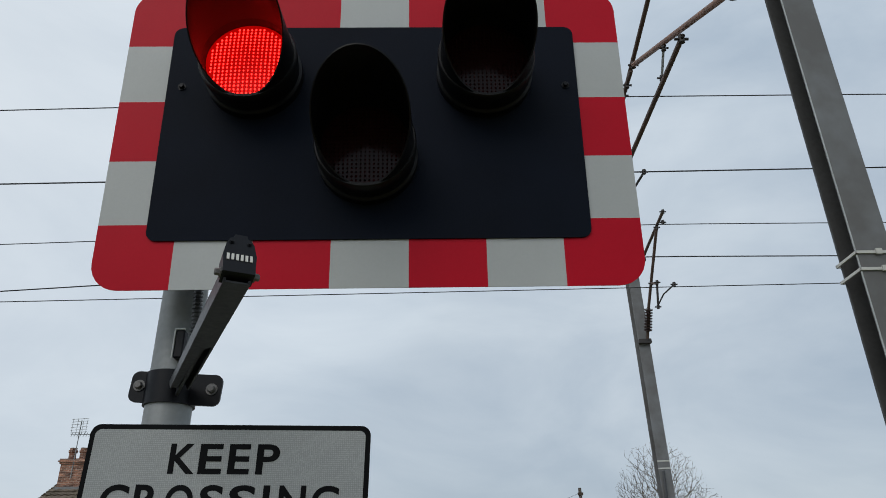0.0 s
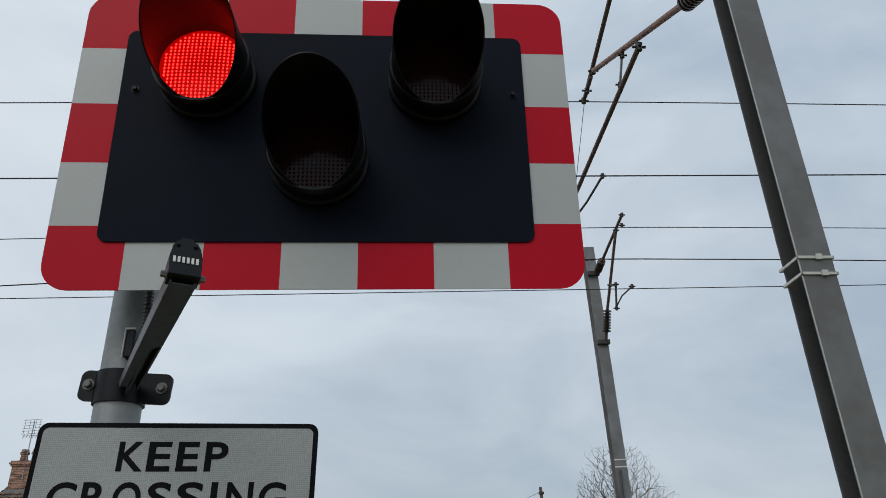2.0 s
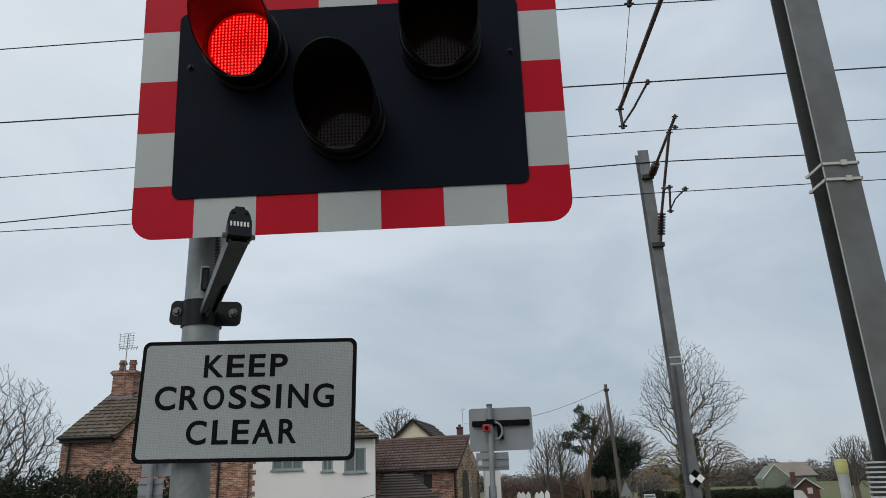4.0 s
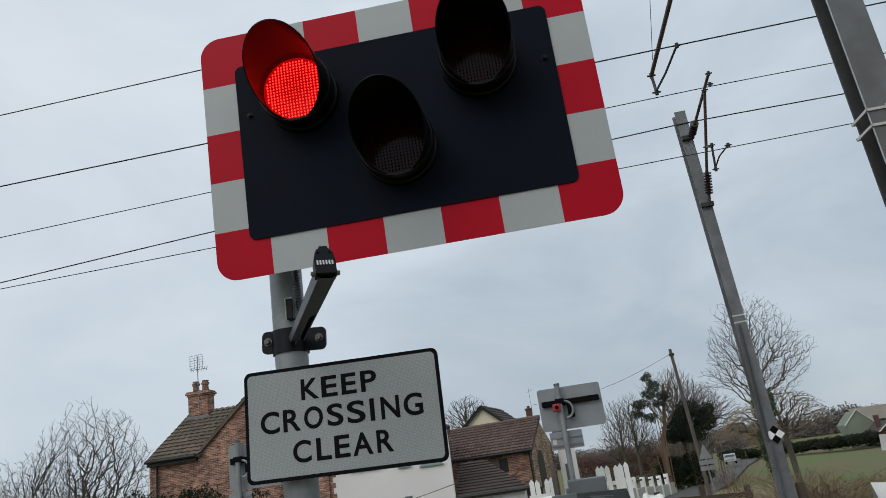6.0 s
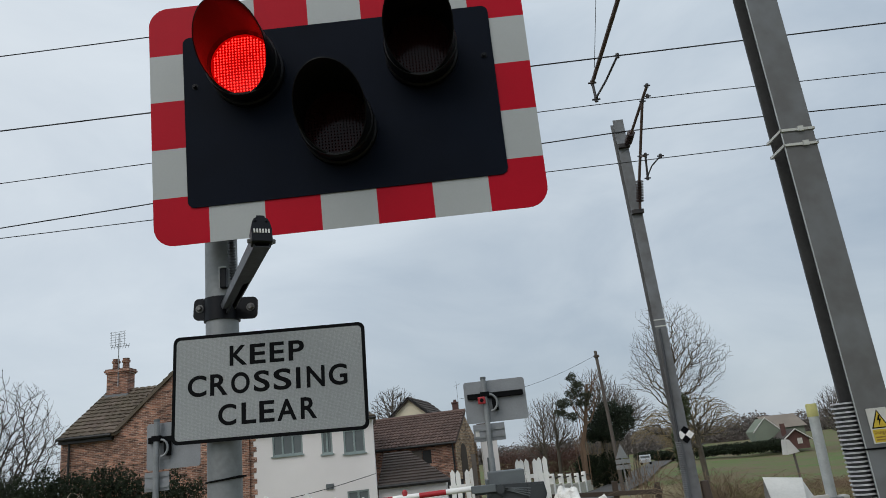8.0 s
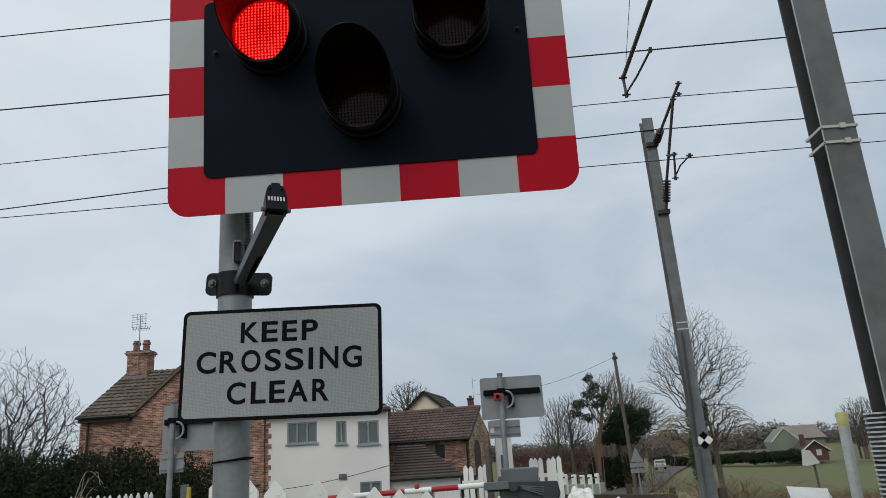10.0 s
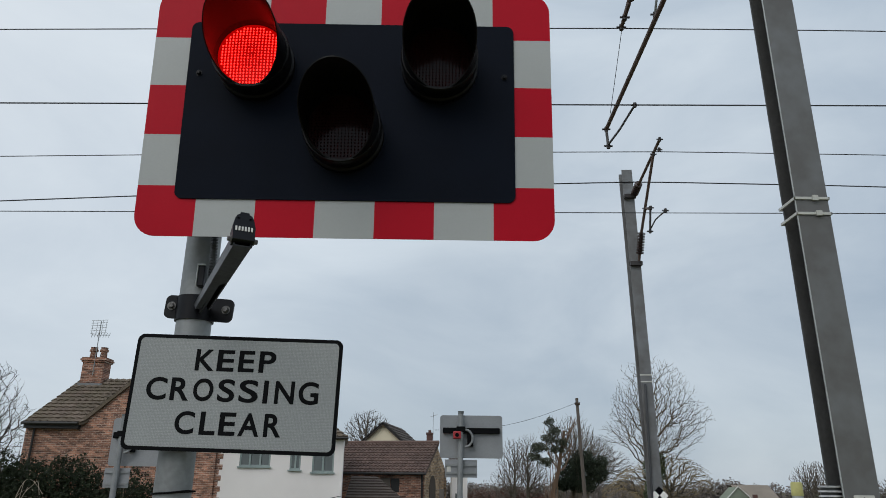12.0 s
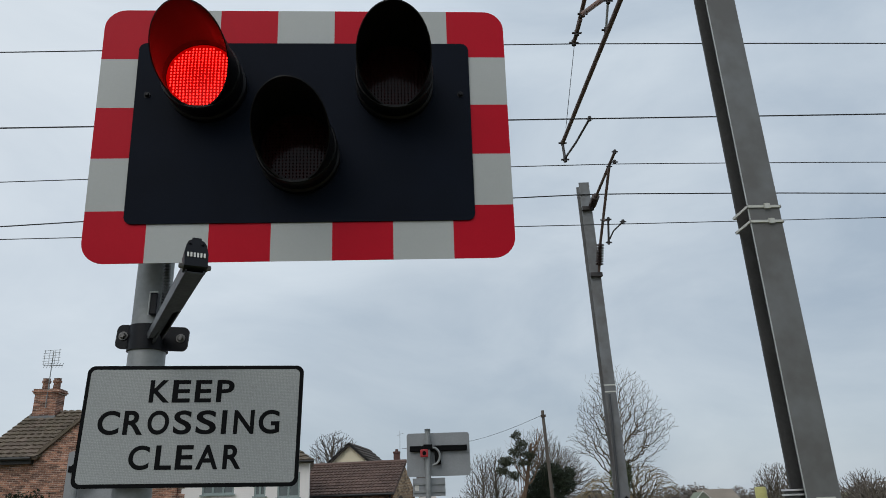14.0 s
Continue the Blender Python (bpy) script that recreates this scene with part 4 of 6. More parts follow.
# a plate darker than the body covers the left side
part("side_panel", raw_bm([p + Vector((-0.003, 0, -0.012)) for p in side] + [p + Vector((-0.010, 0, -0.012)) for p in side], [(0, 1, 2, 3), (7, 6, 5, 4), (0, 4, 5, 1), (1, 5, 6, 2), (2, 6, 7, 3), (3, 7, 4, 0)]), DARK_STEEL, cab, "dark brown side panel")
part("lid", raw_bm([(2.474, 3.405, 1.238), (2.762, 3.405, 1.206), (2.532, 2.896, 0.886), (2.346, 2.896, 0.911), (2.474, 3.412, 1.246), (2.762, 3.412, 1.214), (2.532, 2.890, 0.894), (2.346, 2.890, 0.919)], [(3, 2, 1, 0), (4, 5, 6, 7), (0, 1, 5, 4), (1, 2, 6, 5), (2, 3, 7, 6), (3, 0, 4, 7)]), CABINET_WHITE, cab, "dull white sloping lid")
part("lock", tubed([(2.46, 3.03, 0.995), (2.46, 3.010, 1.012)], 0.010, 10), FITTING, cab)


def bag(at, size, seed, label, prints=True):
    """A slumped woven builder's bag: a lumpy, creased sack with loop handles."""
    b = thing("builders_bag", (at[0], at[1], ground_z(at[0], at[1])), label, "bag", "builders bags")
    bm = bmesh.new()
    bmesh.ops.create_cube(bm, size=1.0)
    bmesh.ops.subdivide_edges(bm, edges=bm.edges[:], cuts=11, use_grid_fill=True)
    g = ground_z(at[0], at[1])
    folds = random.Random(int(seed * 10))
    planes = [(Vector((folds.gauss(0, 1), folds.gauss(0, 1), folds.gauss(0.4, 0.8))).normalized(), folds.uniform(0.34, 0.56)) for _ in range(26)]
    for v in bm.verts:
        p = v.co.copy()
        p = p.lerp(p.normalized() * 0.62, 0.30)
        p += p.normalized() * 0.16 * noise.noise(p * 2.3 + Vector((seed, 0, 0)))
        # flat facets where the cloth is pulled taut between its folds
        for n_, d_ in planes:
            over = p.dot(n_) - d_
            if over > 0:
                p -= n_ * over * 0.85
        ridge = 1 - abs(noise.noise(p * 5.0 + Vector((seed, 5, 0)))) * 2.2
        p += p.normalized() * 0.05 * max(0.0, ridge) ** 2
        if p.z > 0.05:
            p.z += 0.34 * (p.z - 0.05) * noise.noise(Vector((p.x * 4, p.y * 4, seed)))
        v.co = Vector((at[0] + p.x * size[0], at[1] + p.y * size[1], max(g, g + (p.z + 0.42) * size[2])))
    part("sack", bm, BAG_WHITE, b)
    if prints:
        for i, (zz, ww) in enumerate(((0.52, 0.30), (0.44, 0.22))):
            part("print_bar", boxed((at[0] - ww * size[0], at[1] - 0.56 * size[1], g + zz * size[2]), (at[0] + ww * size[0], at[1] - 0.50 * size[1], g + (zz + 0.05) * size[2])), PRINT_GREY if i == 0 else PRINT_RED, b)
    return b


bag((1.76, 9.6), (0.62, 0.55, 1.08), 1.0, "slumped white woven bag standing beside the track", False)
bag((2.32, 9.7), (0.68, 0.6, 0.84), 4.0, "slumped white woven bag with printed bars")
bag((3.22, 6.0), (0.62, 0.45, 0.90), 9.0, "crumpled white woven bag among dry stems", False)
bag((3.42, 5.1), (0.36, 0.40, 1.10), 13.0, "torn white woven bag behind a cabinet", False)
bag((4.16, 6.0), (0.44, 0.34, 0.86), 17.0, "torn white woven bag behind a steel post", False)

hood_post = thing("hooded_marker", (8.1, 16, ground_z(8.1, 16)), "pale wedge-shaped marker box on a thin post", "marker")
part("post", tubed([(8.28, 16, ground_z(8.1, 16)), (8.22, 16, 0.85)], 0.03, 8), WOOD_POLE, hood_post)
raw("wedge", [(8.030, 15.90, 0.800), (8.330, 15.90, 0.843), (8.071, 15.90, 1.160), (8.030, 16.20, 0.800), (8.330, 16.20, 0.843), (8.071, 16.20, 1.160), (8.139, 15.90, 1.146), (8.139, 16.20, 1.146)], [(0, 1, 6, 2), (3, 5, 7, 4), (0, 3, 4, 1), (1, 4, 7, 6), (6, 7, 5, 2), (2, 5, 3, 0)], CABINET_WHITE, hood_post)

# ---- barrier, signals and fences across the line ----


def signal_back(name, x0, x1, z0, z1, y, pole_x, pole_r, label):
    """A signal board seen from behind: pale aluminium, black rail, cable loop, pole."""
    s = thing(name, (pole_x, y - 0.12, ground_z(pole_x, y)), label, "crossing signal", "crossing signals")
    M = Matrix(((1, 0, 0, 0), (0, 0, -1, y), (0, 1, 0, 0), (0, 0, 0, 1)))
    part("board_back", plate(rounded(x0, z0, x1, z1, 0.06), -0.01, 0.01, M), ALU_BACK, s, "bare aluminium board back")
    part("rail", boxed((x0 + 0.06, y - 0.10, z0 + 0.57 * (z1 - z0)), (x1 - 0.06, y - 0.02, z0 + 0.70 * (z1 - z0)), bevel=0.01), BLACK, s, "black rail")
    part("pole", tubed([(pole_x - 0.03, y - 0.15, 0), (pole_x, y - 0.15, z1 + 0.05)], pole_r, 16), GALV, s, smooth=True)
    part("pole_cap", tubed([(pole_x, y - 0.15, z1 + 0.02), (pole_x, y - 0.15, z1 + 0.07)], pole_r * 1.1, 16), BARRIER_GREY, s)
    part("clamp", boxed((pole_x - 0.09, y - 0.22, z0 + 0.60 * (z1 - z0)), (pole_x + 0.09, y - 0.06, z0 + 0.72 * (z1 - z0)), bevel=0.01), BLACK, s)
    zc = z0 + 0.45 * (z1 - z0)
    part("cable_loop", tubed([(pole_x + 0.09 + 0.15 * math.sin(t), y - 0.17, zc + 0.17 * math.cos(t)) for t in [math.pi * k / 10 for k in range(11)]], 0.024, 8), GALV, s, "grey cable loop", smooth=True)
    part("cable_box", boxed((pole_x + 0.14, y - 0.14, zc - 0.16), (pole_x + 0.26, y - 0.02, zc + 0.12), bevel=0.01), BLACK, s)
    return s


sb = signal_back("crossing_signal", 0.37, 1.67, 2.22, 3.08, 13.07, 0.80, 0.055, "pale back of a crossing signal board on a grey pole")
part("red_siren", boxed((0.64, 12.80, 2.59), (0.80, 12.92, 2.74), pose(0, 0, 0), 0.02), PLASTIC_RED, sb, "red warning sounder")
part("siren_mouth", tubed([(0.72, 12.81, 2.665), (0.72, 12.785, 2.665)], 0.04, 14), BLACK, sb)
plate_sign = thing("rear_notice", (0.8, 13.1, 1.84), "grey back of a notice plate on a signal pole", "sign", "notice backs")
part("plate_back", boxed((0.48, 13.05, 1.84), (1.14, 13.065, 2.19), bevel=0.003), ALU_BACK, plate_sign)
for zz in (1.93, 2.08):
    part("channel", boxed((0.49, 13.02, zz - 0.02), (1.13, 13.05, zz + 0.02)), GALV, plate_sign)
part("pale_label", boxed((0.52, 13.035, 1.95), (0.60, 13.048, 2.06)), CABINET_WHITE, plate_sign)
sl = signal_back("crossing_signal", -6.38, -5.25, 1.98, 2.93, 13.0, -6.11, 0.058, "back of a crossing signal beside a hedge, cable looped")
rn = thing("rear_notice", (-6.1, 13.0, 1.54), "grey back of a small notice on a signal pole", "sign", "notice backs")
part("plate_back", boxed((-6.39, 12.93, 1.56), (-5.88, 12.945, 1.94), bevel=0.003), ALU_BACK, rn)
for zz in (1.64, 1.86):
    part("channel", boxed((-6.38, 12.90, zz - 0.02), (-5.89, 12.93, zz + 0.02)), GALV, rn)

barrier = thing("barrier_machine", (1.0, 12.6, 0), "dark grey barrier machine with counterweight and striped boom", "barrier")
part("housing", boxed((0.66, 12.45, 0.0), (1.38, 13.0, 1.24), bevel=0.02), BARRIER_GREY, barrier, "grey steel housing")
part("housing_side", boxed((0.60, 12.50, 0.0), (0.66, 12.95, 1.10), bevel=0.01), BARRIER_GREY, barrier)
CW = Matrix(((1, 0, 0, 0), (0, 0, -1, 12.30), (0, 1, 0, 0), (0, 0, 0, 1)))
part("counterweight", plate([(0.36, 0.92), (0.75, 1.00), (1.72, 0.97), (1.76, 0.75), (1.66, 0.52), (1.48, 0.44), (1.25, 0.58), (0.75, 0.84), (0.36, 0.84)], -0.10, 0.0, CW), BARRIER_BLACK, barrier, "dark fan-shaped counterweight")
part("counterweight_rib", plate([(1.40, 0.95), (1.70, 0.93), (1.72, 0.76), (1.63, 0.56), (1.48, 0.48), (1.40, 0.60)], 0.0, 0.05, CW), BARRIER_BLACK, barrier)
for a in range(4):
    t = 0.1 + a * 0.09
    part("rib", boxed((0.9, 12.24, -0.008), (1.45, 12.30, 0.012), Matrix.Translation((0.86, 0, 0.93)) @ pose(0, 0, 0, 0, math.degrees(t) * 0.9, 0) @ Matrix.Translation((-0.86, 0, 0))), BARRIER_GREY, barrier)
part("pivot", tubed([(0.86, 12.32, 0.92), (0.86, 12.18, 0.92)], 0.085, 20), BARRIER_BLACK, barrier, smooth=True)
part("boom_socket", boxed((0.30, 12.20, 0.88), (0.78, 12.34, 1.02), bevel=0.01), BARRIER_GREY, barrier)
def boom_z(x):
    return 0.978 + 0.0215 * (x - 0.33)


n_seg = 14
for i in range(n_seg):
    xa, xb = 0.33 - i * 0.52, 0.33 - (i + 1) * 0.52
    part("boom_section", tubed([(xa, 12.27, boom_z(xa)), (xb, 12.27, boom_z(xb))], 0.052 - 0.001 * i, 16), RED_PAINT if i % 2 else PAINT_WHITE, barrier, "red boom stripe" if i % 2 else "white boom stripe", smooth=True)
for i in range(34):
    xx = -0.05 - i * 0.2
    part("skirt_rod", tubed([(xx, 12.27, boom_z(xx) - 0.05), (xx + 0.02, 12.27, 0.12)], 0.008, 5), PAINT_WHITE, barrier)
part("skirt_rail", tubed([(0.0, 12.27, 0.14), (-6.8, 12.27, 0.08)], 0.012, 6), PAINT_WHITE, barrier)
for xx in (-0.99, -6.6):
    part("boom_lamp", tubed([(xx, 12.27, boom_z(xx) + 0.03), (xx, 12.27, boom_z(xx) + 0.10), (xx, 12.27, boom_z(xx) + 0.14)], [0.05, 0.055, 0.03], 12), PLASTIC_RED, barrier, "small red boom lamp", smooth=True)


def small_fence(name, pts, n, h, w, label):
    f = thing(name, (pts[0][0], pts[0][1], ground_z(*pts[0])), label, "fence", "white picket fences")
    a, b = Vector((*pts[0], 0)), Vector((*pts[1], 0))
    me = picket_mesh(w, h, 0.02)
    ang = math.degrees(math.atan2(b.y - a.y, b.x - a.x))
    for i in range(n):
        p = a.lerp(b, (i + 0.5) / n)
        ob = new("picket", me)
        ob.parent, ob.matrix_parent_inverse = f, f.matrix_basis.inverted()
        ob.matrix_basis = pose(p.x, p.y, ground_z(p.x, p.y) + rng.uniform(0, 0.03), 0, rng.uniform(-1.5, 1.5), ang)
    for zz in (0.25, 0.72):
        bm = bmesh.new()
        box(bm, (0, 0.012, zz * h), ((b - a).length, 0.05, zz * h + 0.08), Matrix.Translation((a.x, a.y, ground_z(a.x, a.y))) @ pose(0, 0, 0, 0, 0, ang))
        part("rail", bm, PAINT_WHITE, f)
    return f


small_fence("picket_fence", ((-10.3, 11.6), (-6.9, 11.6)), 26, 1.22, 0.09, "white picket fence at the edge of the crossing")
small_fence("picket_fence", ((-6.9, 11.6), (-6.4, 12.8)), 8, 1.2, 0.09, "short return of a white picket fence")
small_fence("picket_fence", ((-0.15, 13.6), (0.45, 13.6)), 4, 1.32, 0.10, "white picket fence behind the barrier machine")
small_fence("picket_fence", ((1.28, 14.1), (2.02, 13.9)), 6, 1.40, 0.10, "leaning white picket fence behind the barrier machine")
gp = thing("fence_post", (0.42, 13.3, 0), "square weathered wooden fence post", "post")
part("post", boxed((0.37, 13.24, 0), (0.47, 13.36, 1.62), bevel=0.008), WOOD_POLE, gp)
ypost = thing("yellow_marker_post", (-5.38, 12.0, 0), "dark post with a yellow marker strip", "post")
part("post", boxed((-5.52, 11.95, 0), (-5.40, 12.07, 1.33), bevel=0.006), BARRIER_GREY, ypost)
part("strip", boxed((-5.398, 11.95, 0.85), (-5.345, 12.05, 1.28), bevel=0.004), YELLOW, ypost, "yellow strip")

brown = thing("post_and_rail_fence", (2.6, 15, ground_z(2.6, 15)), "low dark brown post and rail timber fence", "fence")
for xx, top in ((2.62, 0.66), (3.59, 0.68), (4.55, 0.56)):
    part("post", boxed((xx - 0.06, 14.95, ground_z(xx, 15) - 0.02), (xx + 0.06, 15.07, top), bevel=0.008), WOOD_DARK, brown)
for zz in (0.47, 0.23, -0.02):
    bm = boxed((2.0, 14.91, -0.10), (4.62, 14.948, 0.0), bevel=0.005)
    for v in bm.verts:
        v.co.z += zz - 0.055 * (v.co.x - 3.5)
    part("rail", bm, WOOD_DARK, brown)

# ---- houses ----


def tiled_slope(name, a, b, c, d, tw, th, material, parent, label, bulge=0.04):
    """A roof slope with overlapping tiles; a, b along the eaves, c, d along the ridge above b and a."""
    a, b, c, d = map(Vector, (a, b, c, d))
    n = (b - a).cross(d - a).normalized()
    if n.z < 0:
        n = -n
    rows = max(2, int(((d - a).length + (c - b).length) / 2 / th))
    verts, faces = [], []
    for r in range(rows):
        l0, l1 = a.lerp(d, r / rows), a.lerp(d, (r + 1.12) / rows if r < rows - 1 else 1.0)
        r0, r1 = b.lerp(c, r / rows), b.lerp(c, (r + 1.12) / rows if r < rows - 1 else 1.0)
        cols = max(1, round((r0 - l0).length / tw))
        for k in range(cols):
            p0, p1 = l0.lerp(r0, k / cols), l0.lerp(r0, (k + 0.97) / cols)
            q0, q1 = l1.lerp(r1, k / cols), l1.lerp(r1, (k + 0.97) / cols)
            m0, m1 = (p0 + p1) / 2 + n * (0.06 + bulge), (q0 + q1) / 2 + n * bulge
            o = len(verts)
            verts += [p0 + n * 0.06, m0, p1 + n * 0.06, q1 + n * 0.0, m1, q0 + n * 0.0, p0 - n * 0.01, p1 - n * 0.01]
            faces += [(o, o + 1, o + 4, o + 5), (o + 1, o + 2, o + 3, o + 4), (o + 6, o + 7, o + 2, o + 1, o)]
    ob = fast(name, verts, faces, material, parent, label)
    ob["kind"] = "stuff"
    o = [a, b, c, d]
    raw("roof_deck", [p - n * 0.02 for p in o] + [p - n * 0.12 for p in o], [(0, 1, 2, 3), (7, 6, 5, 4), (0, 4, 5, 1), (1, 5, 6, 2), (2, 6, 7, 3), (3, 7, 4, 0)], material, parent)
    return ob


def pierced_wall(name, x0, x1, z0, z1, y0, y1, holes, material, parent, label=""):
    """A wall along x with openings (x0, x1, z0, z1) that go right through it."""
    xs_ = sorted({x0, x1, *[h[0] for h in holes], *[h[1] for h in holes]})
    zs_ = sorted({z0, z1, *[h[2] for h in holes], *[h[3] for h in holes]})
    bm = bmesh.new()

    def solid(i, j):
        if not (0 <= i < len(xs_) - 1 and 0 <= j < len(zs_) - 1):
            return False
        cx, cz = (xs_[i] + xs_[i + 1]) / 2, (zs_[j] + zs_[j + 1]) / 2
        return not any(h[0] < cx < h[1] and h[2] < cz < h[3] for h in holes)

    for i in range(len(xs_) - 1):
        for j in range(len(zs_) - 1):
            if not solid(i, j):
                continue
            a, b, c, d = xs_[i], xs_[i + 1], zs_[j], zs_[j + 1]
            quads = [((a, y0, c), (b, y0, c), (b, y0, d), (a, y0, d)), ((a, y1, d), (b, y1, d), (b, y1, c), (a, y1, c))]
            if not solid(i - 1, j):
                quads.append(((a, y1, c), (a, y0, c), (a, y0, d), (a, y1, d)))
            if not solid(i + 1, j):
                quads.append(((b, y0, c), (b, y1, c), (b, y1, d), (b, y0, d)))
            if not solid(i, j - 1):
                quads.append(((a, y0, c), (a, y1, c), (b, y1, c), (b, y0, c)))
            if not solid(i, j + 1):
                quads.append(((a, y1, d), (a, y0, d), (b, y0, d), (b, y1, d)))
            for q in quads:
                bm.faces.new([bm.verts.new(p) for p in q])
    bmesh.ops.remove_doubles(bm, verts=bm.verts[:], dist=0.0005)
    return part(name, bm, material, parent, label)


def house_window(parent, x0, x1, z0, z1, y, lights=2, frame_mat=None, sill=True):
    """A casement window in a wall along x: frame, mullions, panes set back, sill."""
    fm = frame_mat or FRAME_GREY
    bm = bmesh.new()
    t = 0.07
    for lo, hi in (((x0, z0), (x1, z0 + t)), ((x0, z1 - t), (x1, z1)), ((x0, z0 + t), (x0 + t, z1 - t)), ((x1 - t, z0 + t), (x1, z1 - t))):
        box(bm, (lo[0], y + 0.03, lo[1]), (hi[0], y + 0.10, hi[1]))
    w = part("window", bm, fm, parent, "grey-framed casement window")
    for k in range(1, lights):
        xm = x0 + (x1 - x0) * k / lights
        part("mullion", boxed((xm - 0.04, y + 0.025, z0 + t), (xm + 0.04, y + 0.10, z1 - t)), fm, w)
    for k in range(lights):
        a, b = x0 + (x1 - x0) * k / lights, x0 + (x1 - x0) * (k + 1) / lights
        part("pane", boxed((a + 0.05, y + 0.065, z0 + 0.05), (b - 0.05, y + 0.075, z1 - 0.05)), GLASS, w)
    if sill:
        part("sill", boxed((x0 - 0.06, y - 0.10, z0 - 0.06), (x1 + 0.06, y + 0.0, z0 - 0.002)), fm, w)


GZ = -1.6
house = thing("brick_house", (-11, 32, GZ), "red brick house with a white rendered wing and tiled roof", "house")
part("brick_wall", boxed((-17.72, 30.0, GZ), (-9.2, 30.3, 4.12)), BRICK, house, "orange-red brick front wall")
part("side_wall", boxed((-17.72, 30.3, GZ), (-17.42, 35.2, 4.0)), BRICK_SIDE, house)
raw("gable_wall", [(-15.30, 29.90, GZ), (-9.25, 29.90, GZ), (-9.25, 29.90, 4.22), (-12.28, 29.90, 6.81), (-15.30, 29.90, 4.22), (-15.30, 30.0, GZ), (-9.25, 30.0, GZ), (-9.25, 30.0, 4.22), (-12.28, 30.0, 6.81), (-15.30, 30.0, 4.22)], [(0, 1, 2, 3, 4), (9, 8, 7, 6, 5), (0, 5, 6, 1), (1, 6, 7, 2), (2, 7, 8, 3), (3, 8, 9, 4), (4, 9, 5, 0)], BRICK, house, "projecting brick gable")
HOLES = ((-8.24, -6.90, 2.38, 3.30, 3), (-6.05, -5.58, 2.26, 3.24, 2), (-5.08, -4.14, 2.17, 3.18, 2), (-5.05, -4.10, -0.42, 0.60, 2), (-8.1, -6.6, -0.75, 0.05, 3), (-6.3, -5.75, -0.5, 0.12, 1))
pierced_wall("white_wall", -9.2, -3.75, GZ, 3.62, 30.0, 30.25, HOLES, RENDER_WALL, house, "white rendered wall")
# unseen black sheet, added to darken the rooms behind the windows
part("window_backing", boxed((-9.1, 31.3, GZ), (-4.95, 31.4, 3.2)), GUTTER, house, "added dark backing behind the windows")
part("end_wall", boxed((-4.9, 30.25, GZ), (-4.5, 34.8, 3.6)), RENDER_WALL, house)
rq = random.Random(3)
for i in range(22):
    part("quoin", boxed((-9.2, 29.985, GZ + i * 0.225), (-9.2 + (0.24 if i % 2 else 0.11) + rq.uniform(-0.02, 0.02), 30.0, GZ + i * 0.225 + 0.215)), BRICK, house)
tiled_slope("roof_tiles", (-17.72, 29.65, 4.10), (-15.20, 29.65, 4.10), (-12.4, 32.7, 6.42), (-16.95, 32.7, 6.42), 0.30, 0.33, TILE, house, "brown interlocking roof tiles")
tiled_slope("hip_tiles", (-17.72, 35.4, 4.10), (-17.72, 29.65, 4.10), (-16.95, 32.7, 6.42), (-16.96, 32.75, 6.42), 0.30, 0.33, TILE, house, "brown interlocking roof tiles")
tiled_slope("gable_roof_tiles", (-15.33, 33.5, 4.17), (-15.33, 29.78, 4.17), (-12.28, 29.78, 6.90), (-12.28, 33.5, 6.90), 0.30, 0.33, TILE, house, "brown interlocking roof tiles")
tiled_slope("gable_roof_tiles", (-9.20, 29.78, 4.17), (-9.20, 33.5, 4.17), (-12.28, 33.5, 6.90), (-12.28, 29.78, 6.90), 0.30, 0.33, TILE, house, "brown interlocking roof tiles")
tiled_slope("wing_tiles", (-9.3, 29.72, 3.63), (-3.58, 29.72, 3.63), (-6.7, 32.8, 5.70), (-11.0, 32.8, 5.70), 0.30, 0.33, TILE, house, "brown interlocking roof tiles")
tiled_slope("wing_tiles", (-3.60, 29.72, 3.63), (-4.3, 35.6, 3.63), (-6.68, 32.85, 5.70), (-6.7, 32.8, 5.70), 0.30, 0.33, TILE, house, "brown interlocking roof tiles")
part("gutter", tubed([(-17.74, 29.6, 4.07), (-15.3, 29.6, 4.07)], 0.07, 8), GUTTER, house, "black gutter")
part("gutter", tubed([(-9.2, 29.68, 3.60), (-3.52, 29.68, 3.60)], 0.05, 8), GUTTER, house, "black gutter")
part("fascia", boxed((-17.70, 29.72, 3.86), (-15.32, 29.98, 4.06)), GUTTER, house)
part("bargeboard", tubed([(-15.32, 29.82, 4.17), (-12.28, 29.82, 6.88)], 0.045, 6), TILE, house)
part("downpipe", tubed([(-10.55, 29.84, GZ), (-10.55, 29.84, 4.4)], 0.05, 8), GUTTER, house, "black downpipe")
part("downpipe", tubed([(-17.3, 29.9, GZ), (-17.3, 29.9, 3.9)], 0.05, 8), GUTTER, house, "black downpipe")
part("drain_pipe", tubed([(-10.2, 29.86, 0.6), (-9.4, 29.86, 0.75)], 0.03, 6), GUTTER, house)
ch = part("chimney", boxed((-16.84, 32.2, 5.8), (-15.80, 32.95, 7.15), bevel=0.01), BRICK, house, "brick chimney stack")
for i, (g, z) in enumerate(((0.05, 7.15), (0.10, 7.23), (0.06, 7.31))):
    part("corbel", boxed((-16.84 - g, 32.2 - g, z), (-15.80 + g, 32.95 + g, z + 0.078)), BRICK, ch)
part("flashing", boxed((-16.92, 32.14, 5.95), (-15.74, 32.2, 6.15)), GALV_DARK, ch, "grey lead flashing")
